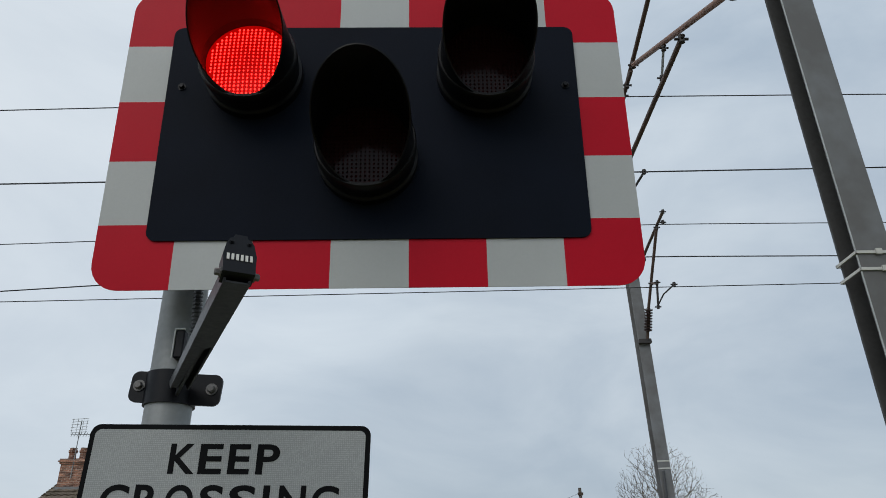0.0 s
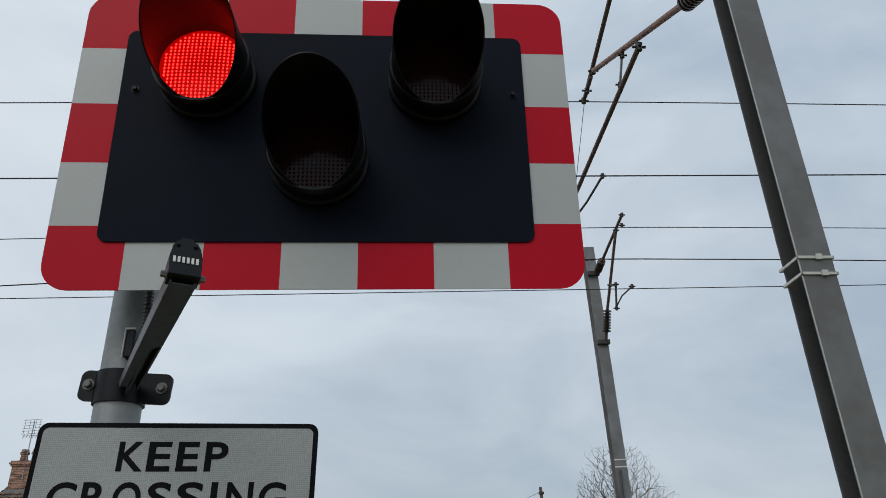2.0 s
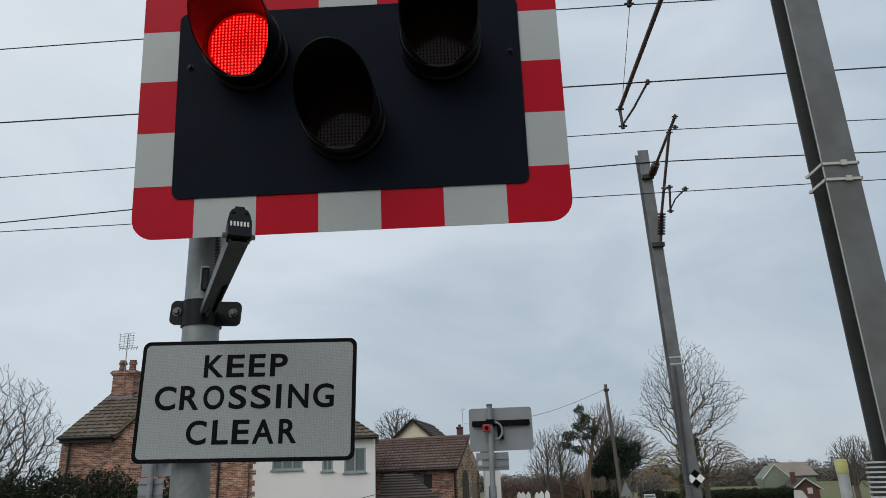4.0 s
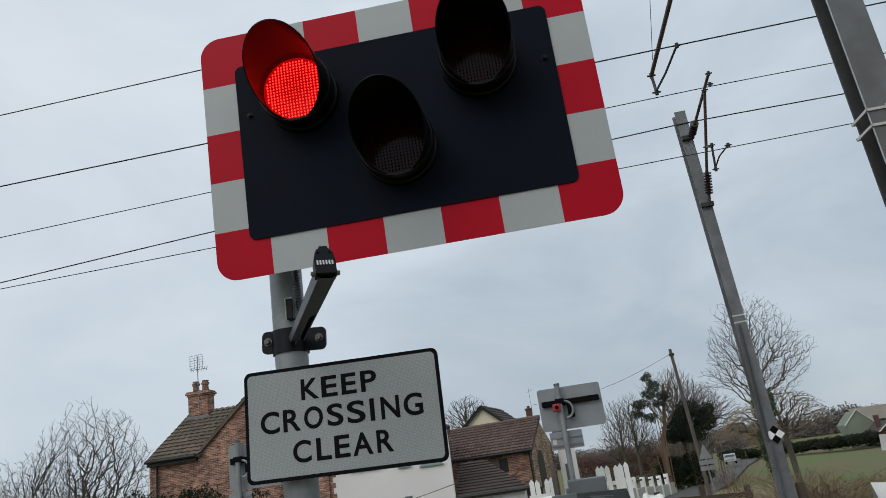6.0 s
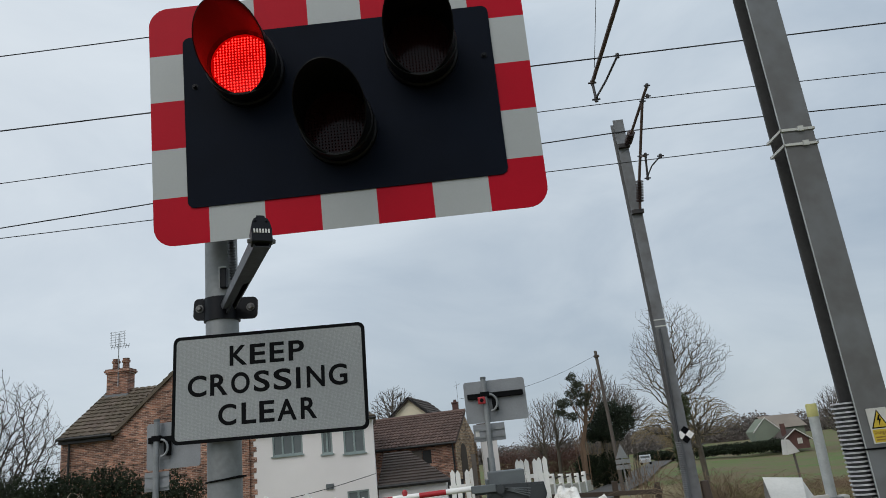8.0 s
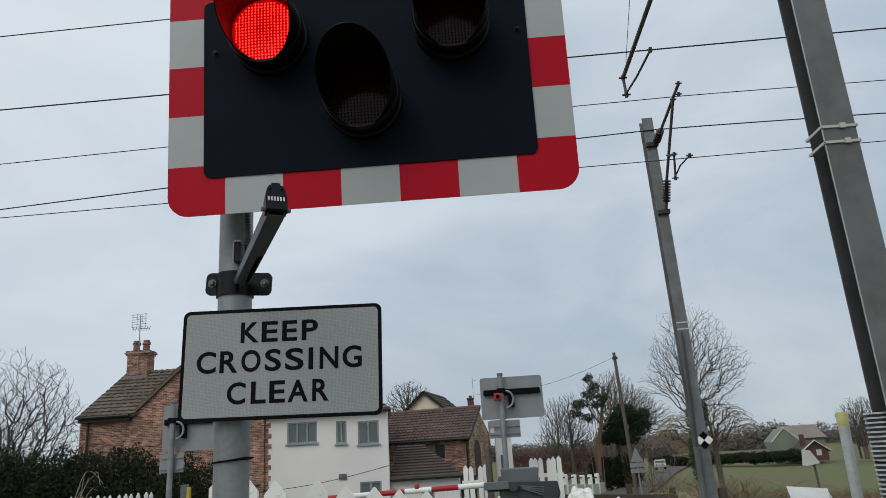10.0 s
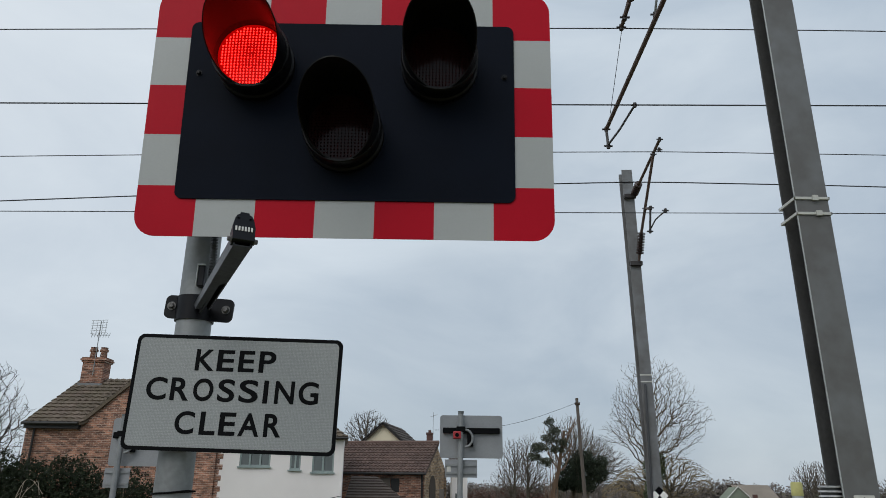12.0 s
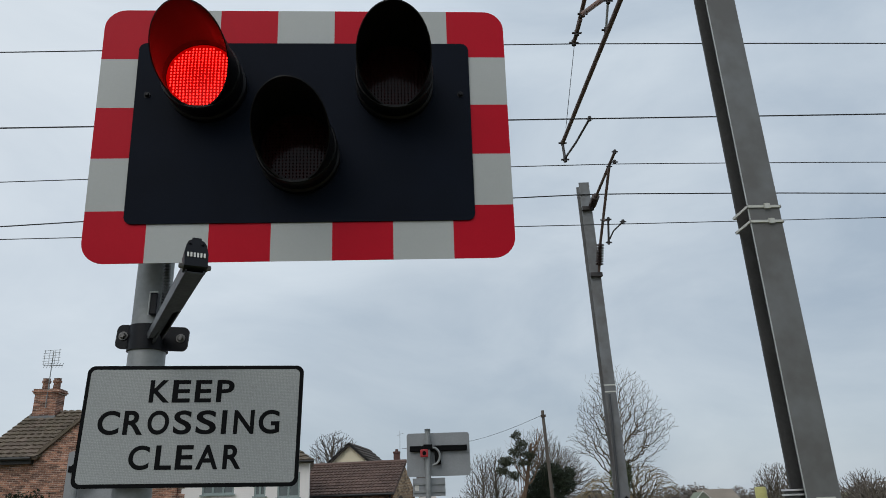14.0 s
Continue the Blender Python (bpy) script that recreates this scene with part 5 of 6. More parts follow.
for xx in (-16.56, -16.06):
    part("chimney_pot", tubed([(xx, 32.55, 7.38), (xx, 32.55, 7.70), (xx, 32.55, 7.72), (xx, 32.55, 7.82), (xx, 32.55, 7.83), (xx, 32.55, 7.92)], [0.17, 0.15, 0.2, 0.2, 0.15, 0.17], 12), BRICK, ch, "clay chimney pot")
for spec in HOLES:
    house_window(house, *spec[:4], 30.0, spec[4])
house_window(house, -10.4, -9.7, -1.2, 0.15, 29.80, 2, CABINET_WHITE)
part("vent_box", boxed((-5.95, 29.93, 0.76), (-5.62, 30.0, 0.99)), BARRIER_GREY, house, "small dark grey vent")
aer = thing("tv_aerial", (-16.3, 32.12, 6.9), "thin metal television aerial on a chimney", "aerial")
part("mast", tubed([(-16.24, 32.12, 6.5), (-16.24, 32.12, 9.15)], 0.022, 6), GALV, aer)
for k in range(6):
    zz = 8.55 + 0.125 * k
    part("reflector_bar", tubed([(-16.66, 32.05, zz - 0.02), (-15.88, 32.05, zz + 0.03)], 0.011, 4), GALV, aer)
for xx in (-16.60, -16.38, -16.12, -15.94):
    part("upright", tubed([(xx, 32.06, 8.50), (xx, 32.06, 9.20)], 0.010, 4), GALV, aer)
part("boom", tubed([(-16.52, 31.9, 8.42), (-15.80, 32.3, 8.50)], 0.016, 5), GALV, aer)
for k in range(7):
    c = Vector((-16.48 + 0.11 * k, 31.92 + 0.06 * k, 8.42 + 0.012 * k))
    part("element", tubed([c - Vector((0.03, 0, 0.11)), c + Vector((0.03, 0, 0.11))], 0.010, 4), GALV, aer)

annex = thing("lean_to_annex", (-2.3, 31.5, GZ), "low white annex with a brown tiled lean-to roof", "house")
pierced_wall("wall", -3.74, -0.75, GZ, 0.62, 30.4, 30.6, ((-2.35, -1.85, -0.7, 0.12),), RENDER_WALL, annex, "white rendered wall")
part("end_wall", boxed((-0.95, 30.6, GZ), (-0.75, 33.2, 0.62)), RENDER_WALL, annex)
tiled_slope("roof_tiles", (-3.72, 30.1, 0.64), (-0.45, 30.1, 0.64), (-2.50, 33.4, 2.06), (-3.72, 33.4, 2.06), 3.4, 0.30, TILE_LONG, annex, "brown tiles in long courses", 0.0)
part("gutter", tubed([(-3.72, 30.05, 0.62), (-0.42, 30.05, 0.62)], 0.06, 8), GUTTER, annex)
house_window(annex, -2.35, -1.85, -0.7, 0.12, 30.4, 1)
# a black slab is put in for the doorway's shade
door_shade = part("doorway", boxed((-0.72, 31.5, GZ), (0.0, 31.6, 0.55)), GUTTER, annex, "black slab painting the shade of a doorway")

BM_ = Matrix.Translation((-0.25, 34.2, 0)) @ pose(0, 0, 0, 0, 0, -14)
barn = thing("brick_barn", (-2.5, 36, GZ), "brick barn with a dark red pantiled roof", "barn")


def bx(name, lo, hi, material, label=""):
    return part(name, boxed(lo, hi, BM_), material, barn, label)


bx("front_wall", (-5.2, 0.0, GZ), (0.0, 0.3, 2.36), BRICK, "orange brick wall")
bm = plate([(0.0, GZ), (4.6, GZ), (4.6, 2.36), (2.3, 3.72), (0.0, 2.36)], 0.0, 0.3, BM_ @ Matrix(((0, 0, -1, 0.01), (1, 0, 0, 0), (0, 1, 0, 0), (0, 0, 0, 1))))
part("gable_wall", bm, BRICK_SIDE, barn, "buff brick gable end")
tiled_slope("roof_tiles", BM_ @ Vector((-5.3, -0.3, 2.26)), BM_ @ Vector((0.12, -0.3, 2.26)), BM_ @ Vector((0.12, 2.3, 3.80)), BM_ @ Vector((-5.3, 2.3, 3.80)), 0.20, 0.26, TILE_RED, barn, "dark red pantiles")
part("ridge_tiles", tubed([BM_ @ Vector((-5.3, 2.3, 3.84)), BM_ @ Vector((0.14, 2.3, 3.84))], 0.10, 8), TILE_RED, barn)
part("gutter", tubed([BM_ @ Vector((-5.3, -0.36, 2.22)), BM_ @ Vector((0.15, -0.36, 2.22))], 0.06, 8), GUTTER, barn)
part("downpipe", tubed([BM_ @ Vector((-0.12, -0.08, 2.2)), BM_ @ Vector((-0.08, -0.08, GZ))], 0.045, 8), GUTTER, barn)
bx("shutter", (-2.25, -0.06, 1.35), (-1.75, -0.002, 2.02), WOOD_POLE, "grey timber shutter")
# no hole here: a black plate paints the opening's shade on the wall
bx("opening", (-1.72, -0.03, 1.35), (-1.28, -0.002, 2.0), GUTTER, "black plate painting the shade of an opening")
arch = [(1.5 + 0.62 * math.cos(t), 1.55 + 0.62 * math.sin(t)) for t in [math.pi * k / 12 for k in range(13)]]
part("arched_window", plate([(0.88, 0.35), (2.12, 0.35)] + arch, 0.0, 0.02, BM_ @ Matrix(((0, 0, 1, 0.012), (1, 0, 0, 0), (0, 1, 0, 0), (0, 0, 0, 1)))), WOOD_DARK, barn, "dark arched window")

cream = thing("cream_house", (-2.9, 44, GZ), "cream rendered house with a dark brown gabled roof", "house")
CM = Matrix.Translation((-2.92, 42.0, 0)) @ pose(0, 0, 0, 0, 0, -9)
part("gable_wall", plate([(-2.0, GZ), (2.0, GZ), (2.0, 3.55), (0, 5.24), (-2.0, 3.55)], -0.25, 0.0, CM @ pose(0, 0, 0, 90)), CREAM_WALL, cream, "cream rendered gable")
part("side_wall", boxed((1.75, 0.25, GZ), (2.0, 5.2, 3.5), CM), CREAM_WALL, cream)
tiled_slope("roof_tiles", CM @ Vector((2.25, -0.25, 3.36)), CM @ Vector((2.25, 5.4, 3.36)), CM @ Vector((0, 5.4, 5.30)), CM @ Vector((0, -0.25, 5.30)), 0.3, 0.3, SLATE, cream, "dark brown roof tiles")
tiled_slope("roof_tiles", CM @ Vector((-2.25, 5.4, 3.36)), CM @ Vector((-2.25, -0.25, 3.36)), CM @ Vector((0, -0.25, 5.30)), CM @ Vector((0, 5.4, 5.30)), 0.3, 0.3, SLATE, cream, "dark brown roof tiles")
part("bargeboard", tubed([CM @ Vector((-2.28, -0.27, 3.31)), CM @ Vector((0, -0.27, 5.26)), CM @ Vector((2.28, -0.27, 3.31))], 0.035, 6), GUTTER, cream)
cst = thing("brick_chimney", (-0.12, 44.5, 2.2), "red brick chimney stack rising behind a barn roof", "chimney")
part("stack", boxed((-0.33, 44.2, GZ), (0.06, 44.7, 4.86), bevel=0.01), DARK_BRICK, cst)
part("corbel", boxed((-0.37, 44.16, 4.78), (0.10, 44.74, 4.88), bevel=0.01), DARK_BRICK, cst)
part("chimney_pot", tubed([(-0.13, 44.45, 4.88), (-0.13, 44.45, 5.04)], [0.11, 0.09], 10), DARK_BRICK, cst)
part("aerial", tubed([(0.08, 44.18, 4.4), (0.08, 44.18, 6.15)], 0.013, 5), GALV, cst)
part("aerial_boom", tubed([(-0.10, 44.2, 5.85), (0.34, 44.2, 6.0)], 0.011, 5), GALV, cst)
gh = thing("white_cottage", (1.9, 38, GZ), "narrow white cottage wall with a dark window", "house")
part("wall", boxed((1.15, 38, GZ), (2.0, 41, 2.5)), RENDER_WALL, gh)
part("window", boxed((1.35, 37.96, 0.4), (1.75, 37.999, 1.3)), GLASS, gh)
raw("roof", [(1.0, 37.8, 2.45), (2.15, 37.8, 2.45), (2.15, 41.2, 2.45), (1.0, 41.2, 2.45), (1.0, 39.5, 3.2), (1.7, 39.5, 3.2)], [(0, 1, 5, 4), (1, 2, 5), (2, 3, 4, 5), (3, 0, 4), (3, 2, 1, 0)], SLATE, gh)

# low white wall along the lane
lw = thing("low_white_wall", (5.2, 48.5, -1.7), "low pale garden wall with white posts", "wall")
wa, wb = Vector((5.2, 48.5, 0)), Vector((10.5, 61.2, 0))
wd = (wb - wa).normalized()
wang = math.degrees(math.atan2(wd.y, wd.x))
for i in range(6):
    p, q = wa.lerp(wb, i / 6), wa.lerp(wb, (i + 1) / 6)
    z = ground_z(p.x, p.y) - 0.1
    part("wall_panel", boxed((0, -0.1, 0), ((q - p).length, 0.1, 0.82), Matrix.Translation((p.x, p.y, z)) @ pose(0, 0, 0, 0, 0, wang)), WALL_PALE, lw)
    part("wall_post", boxed((-0.16, -0.16, 0), (0.16, 0.16, 1.62), Matrix.Translation((p.x, p.y, z)) @ pose(0, 0, 0, 0, 0, wang), 0.03), PAINT_WHITE, lw, "white post")
    part("wall_rail", boxed((0, -0.04, 1.25), ((q - p).length, 0.04, 1.35), Matrix.Translation((p.x, p.y, z)) @ pose(0, 0, 0, 0, 0, wang)), WOOD_DARK, lw)

tele = thing("telegraph_pole", (9.62, 44, -1.7), "tall wooden telegraph pole beside a lane", "telegraph pole")
part("pole", tubed([(9.62, 44, -1.75), (9.29, 44, 7.13)], [0.13, 0.095], 12), WOOD_POLE, tele, smooth=True)
part("crosspiece", boxed((9.16, 43.85, 6.7), (9.46, 44.1, 6.85)), WOOD_DARK, tele)
a, b = Vector((9.30, 44, 6.85)), Vector((0.2, 44.3, 5.05))
pts = [a.lerp(b, k / 12) - Vector((0, 0, 0.55 * math.sin(math.pi * k / 12))) for k in range(13)]
tagged(part("telephone_line", tubed(pts, 0.011, 5), WIRE), "thin dark telephone line to a house", "wire")
service = [Vector((-9.2, 29.6, 0.45)).lerp(Vector((-3.7, 29.5, 1.22)), k / 8) - Vector((0, 0, 0.12 * math.sin(math.pi * k / 8))) for k in range(9)]
tagged(part("service_cable", tubed(service, 0.014, 5), WIRE), "dark cable strung across a white wall", "wire")

tri = thing("road_sign", (9.75, 42, -1.7), "back of a triangular road sign on a pole", "road sign")
part("post", tubed([(9.5, 42, -1.75), (9.42, 42, 0.9)], 0.05, 8), GALV, tri)
part("triangle", plate([(9.06, 0.42), (9.80, 0.40), (9.42, 1.22)], 0, 0.02, Matrix(((1, 0, 0, 0), (0, 0, -1, 41.9), (0, 1, 0, 0), (0, 0, 0, 1)))), ALU_BACK, tri)
for zz in (0.10, -0.22):
    part("plate", boxed((9.00, 41.88, zz), (9.86, 41.90, zz + 0.24)), ALU_BACK, tri, "grey back of a supplementary plate")

car = thing("parked_car", (25.5, 104, -2.55), "pale silver hatchback standing on the lane", "car")
CAR = Matrix.Translation((25.5, 104, -2.50)) @ pose(0, 0, 0, 0, 0, -12) @ Matrix.Scale(0.86, 4)
cb = [(-2.0, 0.35), (-2.02, 0.8), (-1.75, 1.0), (-1.15, 1.45), (0.6, 1.48), (1.25, 1.02), (2.0, 0.85), (2.05, 0.4)]
part("body", plate([(y, z) for y, z in cb], -0.88, 0.88, CAR @ Matrix(((0, 0, 1, 0), (1, 0, 0, 0), (0, 1, 0, 0), (0, 0, 0, 1)))), CAR_WHITE, car)
part("windscreen", boxed((-0.72, -1.74, 1.05), (0.72, -1.30, 1.34), CAR), GLASS, car)
for sx in (-0.7, 0.7):
    part("headlight", boxed((sx - 0.14, -2.05, 0.66), (sx + 0.14, -2.0, 0.8), CAR, 0.02), CABINET_WHITE, car)
    for sy in (-1.3, 1.3):
        part("wheel", tubed([CAR @ Vector((sx - 0.1, sy, 0.31)), CAR @ Vector((sx + 0.2, sy, 0.31))], 0.31, 14), BLACK, car)

fh = thing("far_farmhouse", (48, 110, -2.5), "green-walled farm building with a long grey roof", "house")
part("wall", boxed((46.6, 110, -2.6), (51.6, 117, 0.5)), GREEN_WALL, fh)
raw("gable", [(46.6, 110, 0.6), (46.6, 117, 0.6), (46.6, 113.5, 2.4), (51.6, 110, 0.5), (51.6, 117, 0.5), (51.6, 113.5, 2.2)], [(0, 2, 1), (3, 4, 5), (0, 1, 4, 3)], GREEN_WALL, fh)
raw("roof", [(46.2, 109.6, 0.4), (52.0, 109.6, 0.4), (52.0, 113.5, 2.35), (46.2, 113.5, 2.35), (46.2, 117.4, 0.4), (52.0, 117.4, 0.4)], [(0, 1, 2, 3), (3, 2, 5, 4)], GREY_ROOF, fh)
raw("front_gable", [(43.8, 109.5, -2.6), (47.6, 109.5, -2.6), (47.6, 109.5, 0.2), (45.7, 109.5, 2.0), (43.8, 109.5, 0.2), (43.8, 110, -2.6), (47.6, 110, -2.6), (47.6, 113, 0.2), (45.7, 113, 2.0), (43.8, 113, 0.2)], [(0, 1, 2, 3, 4), (2, 7, 8, 3), (4, 3, 8, 9), (0, 4, 9, 5), (1, 6, 7, 2)], GREEN_WALL, fh)
part("bargeboard", tubed([(43.6, 109.4, 0.1), (45.7, 109.4, 2.1), (47.8, 109.4, 0.1)], 0.09, 5), CABINET_WHITE, fh)
fb = thing("far_brick_lodge", (47.7, 107, -2.6), "small brown brick lodge with white bargeboards", "house")
raw("wall", [(45.85, 105, -2.7), (49.55, 105, -2.7), (49.55, 105, -1.3), (47.7, 105, 0.0), (45.85, 105, -1.3), (45.85, 109, -2.7), (49.55, 109, -2.7), (49.55, 109, -1.3), (47.7, 109, 0.0), (45.85, 109, -1.3)], [(0, 1, 2, 3, 4), (9, 8, 7, 6, 5), (1, 6, 7, 2), (5, 0, 4, 9)], DARK_BRICK, fb)
raw("roof", [(45.5, 104.7, -1.5), (47.7, 104.7, 0.1), (49.9, 104.7, -1.5), (45.5, 109.3, -1.5), (47.7, 109.3, 0.1), (49.9, 109.3, -1.5)], [(0, 1, 4, 3), (1, 2, 5, 4)], SLATE, fb)
part("bargeboard", tubed([(45.5, 104.6, -1.5), (47.7, 104.6, 0.1), (49.9, 104.6, -1.5)], 0.10, 5), CABINET_WHITE, fb)
part("window", boxed((47.9, 104.95, -2.0), (48.6, 105.0, -1.2)), CABINET_WHITE, fb)
part("chimney", boxed((46.5, 106, -1.0), (47.0, 106.6, 1.0)), DARK_BRICK, fb)

# ---- trees, hedges, brambles ----


def tree_lines(rnd, base, height, lean, r0, levels, spread, splits, up, jitter=0.25, first=0.3):
    """Limbs as tapered polylines: (points, radii, level)."""
    out = []

    def grow(p, d, length, r, level):
        n = 5 if level < 2 else 4 if level == 2 else 3
        pts, rad = [p.copy()], [r]
        q = p.copy()
        dd = d.copy()
        for k in range(n):
            dd = (dd + Vector((rnd.gauss(0, jitter), rnd.gauss(0, jitter), rnd.gauss(0, jitter * 0.6) + up * (0.5 if level else 0.2)))).normalized()
            q = q + dd * length / n
            pts.append(q.copy())
            rad.append(r * (1 - 0.75 * (k + 1) / n) if level else r * (1 - 0.6 * (k + 1) / n))
        out.append((pts, rad, level))
        if level >= levels:
            return
        for s in range(splits[level]):
            f = first + (1 - first) * (s + rnd.random()) / splits[level] if level == 0 else 0.2 + 0.8 * (s + rnd.random()) / splits[level]
            i = min(n - 1, int(f * n))
            a = pts[i].lerp(pts[i + 1], f * n - i)
            dl = (pts[i + 1] - pts[i]).normalized()
            side = Vector((rnd.gauss(0, 1), rnd.gauss(0, 1), rnd.gauss(0, 0.5)))
            side = (side - dl * side.dot(dl)).normalized()
            nd = (dl * (1 - spread) + side * spread).normalized()
            grow(a, nd, length * rnd.uniform(0.38, 0.62) * (1.08 - 0.5 * f), max(rad[i] * 0.5, 0.004), level + 1)

    grow(Vector(base), Vector((lean[0], lean[1], 1)).normalized(), height * 0.90, r0, 0)
    return out


def lines_mesh(lines, thin=0.0):
    verts, faces = [], []
    for pts, rad, level in lines:
        seg = 7 if level == 0 else 4 if level == 1 else 3
        prev = None
        d0 = (pts[1] - pts[0]).normalized()
        a = d0.orthogonal().normalized()
        c = d0.cross(a)
        for p, r in zip(pts, rad):
            o = len(verts)
            r = max(r, thin)
            for k in range(seg):
                t = 2 * math.pi * k / seg
                verts.append(p + (a * math.cos(t) + c * math.sin(t)) * r)
            if prev is not None:
                faces += [(prev + k, prev + (k + 1) % seg, o + (k + 1) % seg, o + k) for k in range(seg)]
            prev = o
    return verts, faces


def crown_tree(name, base, trunk, blobs, n, seed, label, tip=0.007, balance=0.35, droop=0.0, twig=None, wood=None, roots=1, thick=1.0, straight=4):
    """A bare tree: points strewn through lumpy crown ellipsoids are joined, from the trunk outwards, each to the limb that
    reaches it by the shortest way, and limbs thicken with what they carry. trunk: points from the base upwards."""
    rs = np.random.RandomState(seed)
    pts, par = [], []
    for k in range(roots):
        off = Vector((rs.normal(0, 0.35), rs.normal(0, 0.25), 0)) if roots > 1 else Vector((0, 0, 0))
        prev = -1
        for a_, b_ in zip(trunk, trunk[1:]):
            for s in range(6):
                p = Vector(a_).lerp(Vector(b_), s / 6) + off * (1 + 0.8 * len(pts) / 10 if roots > 1 else 1)
                pts.append(p)
                par.append(prev)
                prev = len(pts) - 1
        pts.append(Vector(trunk[-1]) + off * 1.8)
        par.append(prev)
    nt = len(pts)
    w = np.array([b_[1][0] * b_[1][1] * b_[1][2] for b_ in blobs])
    pick = rs.choice(len(blobs), n, p=w / w.sum())
    cloud = []
    for i in pick:
        c, r = blobs[i]
        d = Vector(rs.normal(0, 1, 3)).normalized()
        lump = 1 + 0.16 * noise.noise(Vector(c) + d * 1.7) + 0.10 * noise.noise(Vector(c) + d * 4.0)
        k = lump * rs.rand() ** 0.42
        cloud.append((c[0] + d.x * r[0] * k, c[1] + d.y * r[1] * k, c[2] + d.z * r[2] * k))
    cloud = np.array(cloud)
    P = np.zeros((nt + n, 3))
    P[:nt] = np.array([tuple(p) for p in pts])
    path = np.zeros(nt + n)
    for i in range(nt):
        path[i] = 0 if par[i] < 0 else path[par[i]] + np.linalg.norm(P[i] - P[par[i]])
    core = P[int(nt * 0.55)]
    order = np.argsort(np.linalg.norm(cloud - core, axis=1))
    parent = list(par) + [0] * n
    m = nt
    low = int(nt * 0.35) if roots == 1 else 0
    for i in order:
        q = cloud[i]
        dist = np.linalg.norm(P[low:m] - q, axis=1)
        j = low + int(np.argmin(dist + balance * path[low:m]))
        P[m] = q
        parent[m] = j
        path[m] = path[j] + dist[j - low]
        m += 1
    if droop:
        P[nt:, 2] -= droop * np.maximum(0, path[nt:] - path[nt:].mean()) ** 1.3
    kids = [[] for _ in range(m)]
    for i in range(m):
        if parent[i] >= 0:
            kids[parent[i]].append(i)
    for _ in range(straight):
        Q = P.copy()
        for i in range(nt, m):
            if kids[i]:
                Q[i] = 0.4 * P[i] + 0.3 * P[parent[i]] + 0.3 * P[max(kids[i], key=lambda c: path[c])]
        P = Q
    load_ = np.ones(m)
    for i in range(m - 1, -1, -1):
        if parent[i] >= 0:
            load_[parent[i]] += load_[i]
    rad = tip * thick * load_ ** 0.40
    rad = np.maximum(rad, tip)
    groups = ([], []), ([], [])
    for i in range(m):
        j = parent[i]
        if j < 0:
            continue
        v, f = groups[0] if rad[j] > tip * 5 else groups[1]
        a_, b_ = Vector(P[j]), Vector(P[i])
        d = b_ - a_
        if d.length < 1e-5:
            continue
        u = d.orthogonal().normalized()
        x_ = d.normalized().cross(u)
        seg = 6 if rad[j] > tip * 5 else 3
        o = len(v)
        ra = min(rad[j], rad[i] * 1.35)
        for p, r in ((a_, ra), (b_, rad[i])):
            for k in range(seg):
                t = 2 * math.pi * k / seg
                v.append(p + (u * math.cos(t) + x_ * math.sin(t)) * r)
        f += [(o + k, o + (k + 1) % seg, o + seg + (k + 1) % seg, o + seg + k) for k in range(seg)]
    t = thing(name, base, label, "tree", "bare trees")
    tr = fast("trunk", *groups[0], wood or BARK, t)
    if roots > 1:
        tr["kind"] = "stuff"
    fast("crown", *groups[1], twig or TWIG, t, "bare crown of fine twigs")["kind"] = "stuff"
    return t


def leaf_cloud(rnd, blobs, n, size):
    """Small folded leaves scattered through lumpy ellipsoids (centre, radii)."""
    verts, faces = [], []
    wts = [b[1][0] * b[1][1] * b[1][2] for b in blobs]
    for _ in range(n):
        c, r = rnd.choices(blobs, wts)[0]
        d = Vector((rnd.gauss(0, 1), rnd.gauss(0, 1), rnd.gauss(0, 1))).normalized()
        lump = 1 + 0.28 * noise.noise(Vector(c) + d * 2.2) + 0.2 * noise.noise(Vector(c) + d * 5.5)
        k = lump * (rnd.random() ** 0.35)
        p = Vector((c[0] + d.x * r[0] * k, c[1] + d.y * r[1] * k, c[2] + d.z * r[2] * k))
        u = Vector((rnd.gauss(0, 1), rnd.gauss(0, 1), rnd.gauss(0, 1))).normalized()
        w = u.orthogonal().normalized()
        s = size * rnd.uniform(0.6, 1.5)
        o = len(verts)
        n_ = u.cross(w) * s * 0.25
        verts += [p - u * s, p + w * s * 0.5 + n_, p + u * s, p - w * s * 0.5 + n_]
        faces += [(o, o + 1, o + 2), (o, o + 2, o + 3)]
    return verts, faces


def shrub(name, base, blobs, n, size, material, seed, label, category="hedge", stems=None):
    t = thing(name, base, label, category)
    rnd = random.Random(seed)
    v, f = leaf_cloud(rnd, blobs, n, size)
    fast("foliage", v, f, material, t)["kind"] = "stuff"
    lines = []
    for c, r in blobs:
        for _ in range(5):
            a = Vector((c[0] + rnd.uniform(-0.5, 0.5) * r[0], c[1] + rnd.uniform(-0.4, 0.4) * r[1], base[2]))
            b = Vector((c[0] + rnd.uniform(-0.8, 0.8) * r[0], c[1] + rnd.uniform(-0.8, 0.8) * r[1], c[2] + r[2] * rnd.uniform(0.2, 1.1)))
            m = a.lerp(b, 0.5) + Vector((rnd.gauss(0, 0.15), rnd.gauss(0, 0.15), 0.1))
            lines.append(([a, m, b], [0.03, 0.02, 0.006], 1))
    v, f = lines_mesh(lines, 0.006)
    fast("stem", v, f, stems or BARK, t)["kind"] = "stuff"
    return t


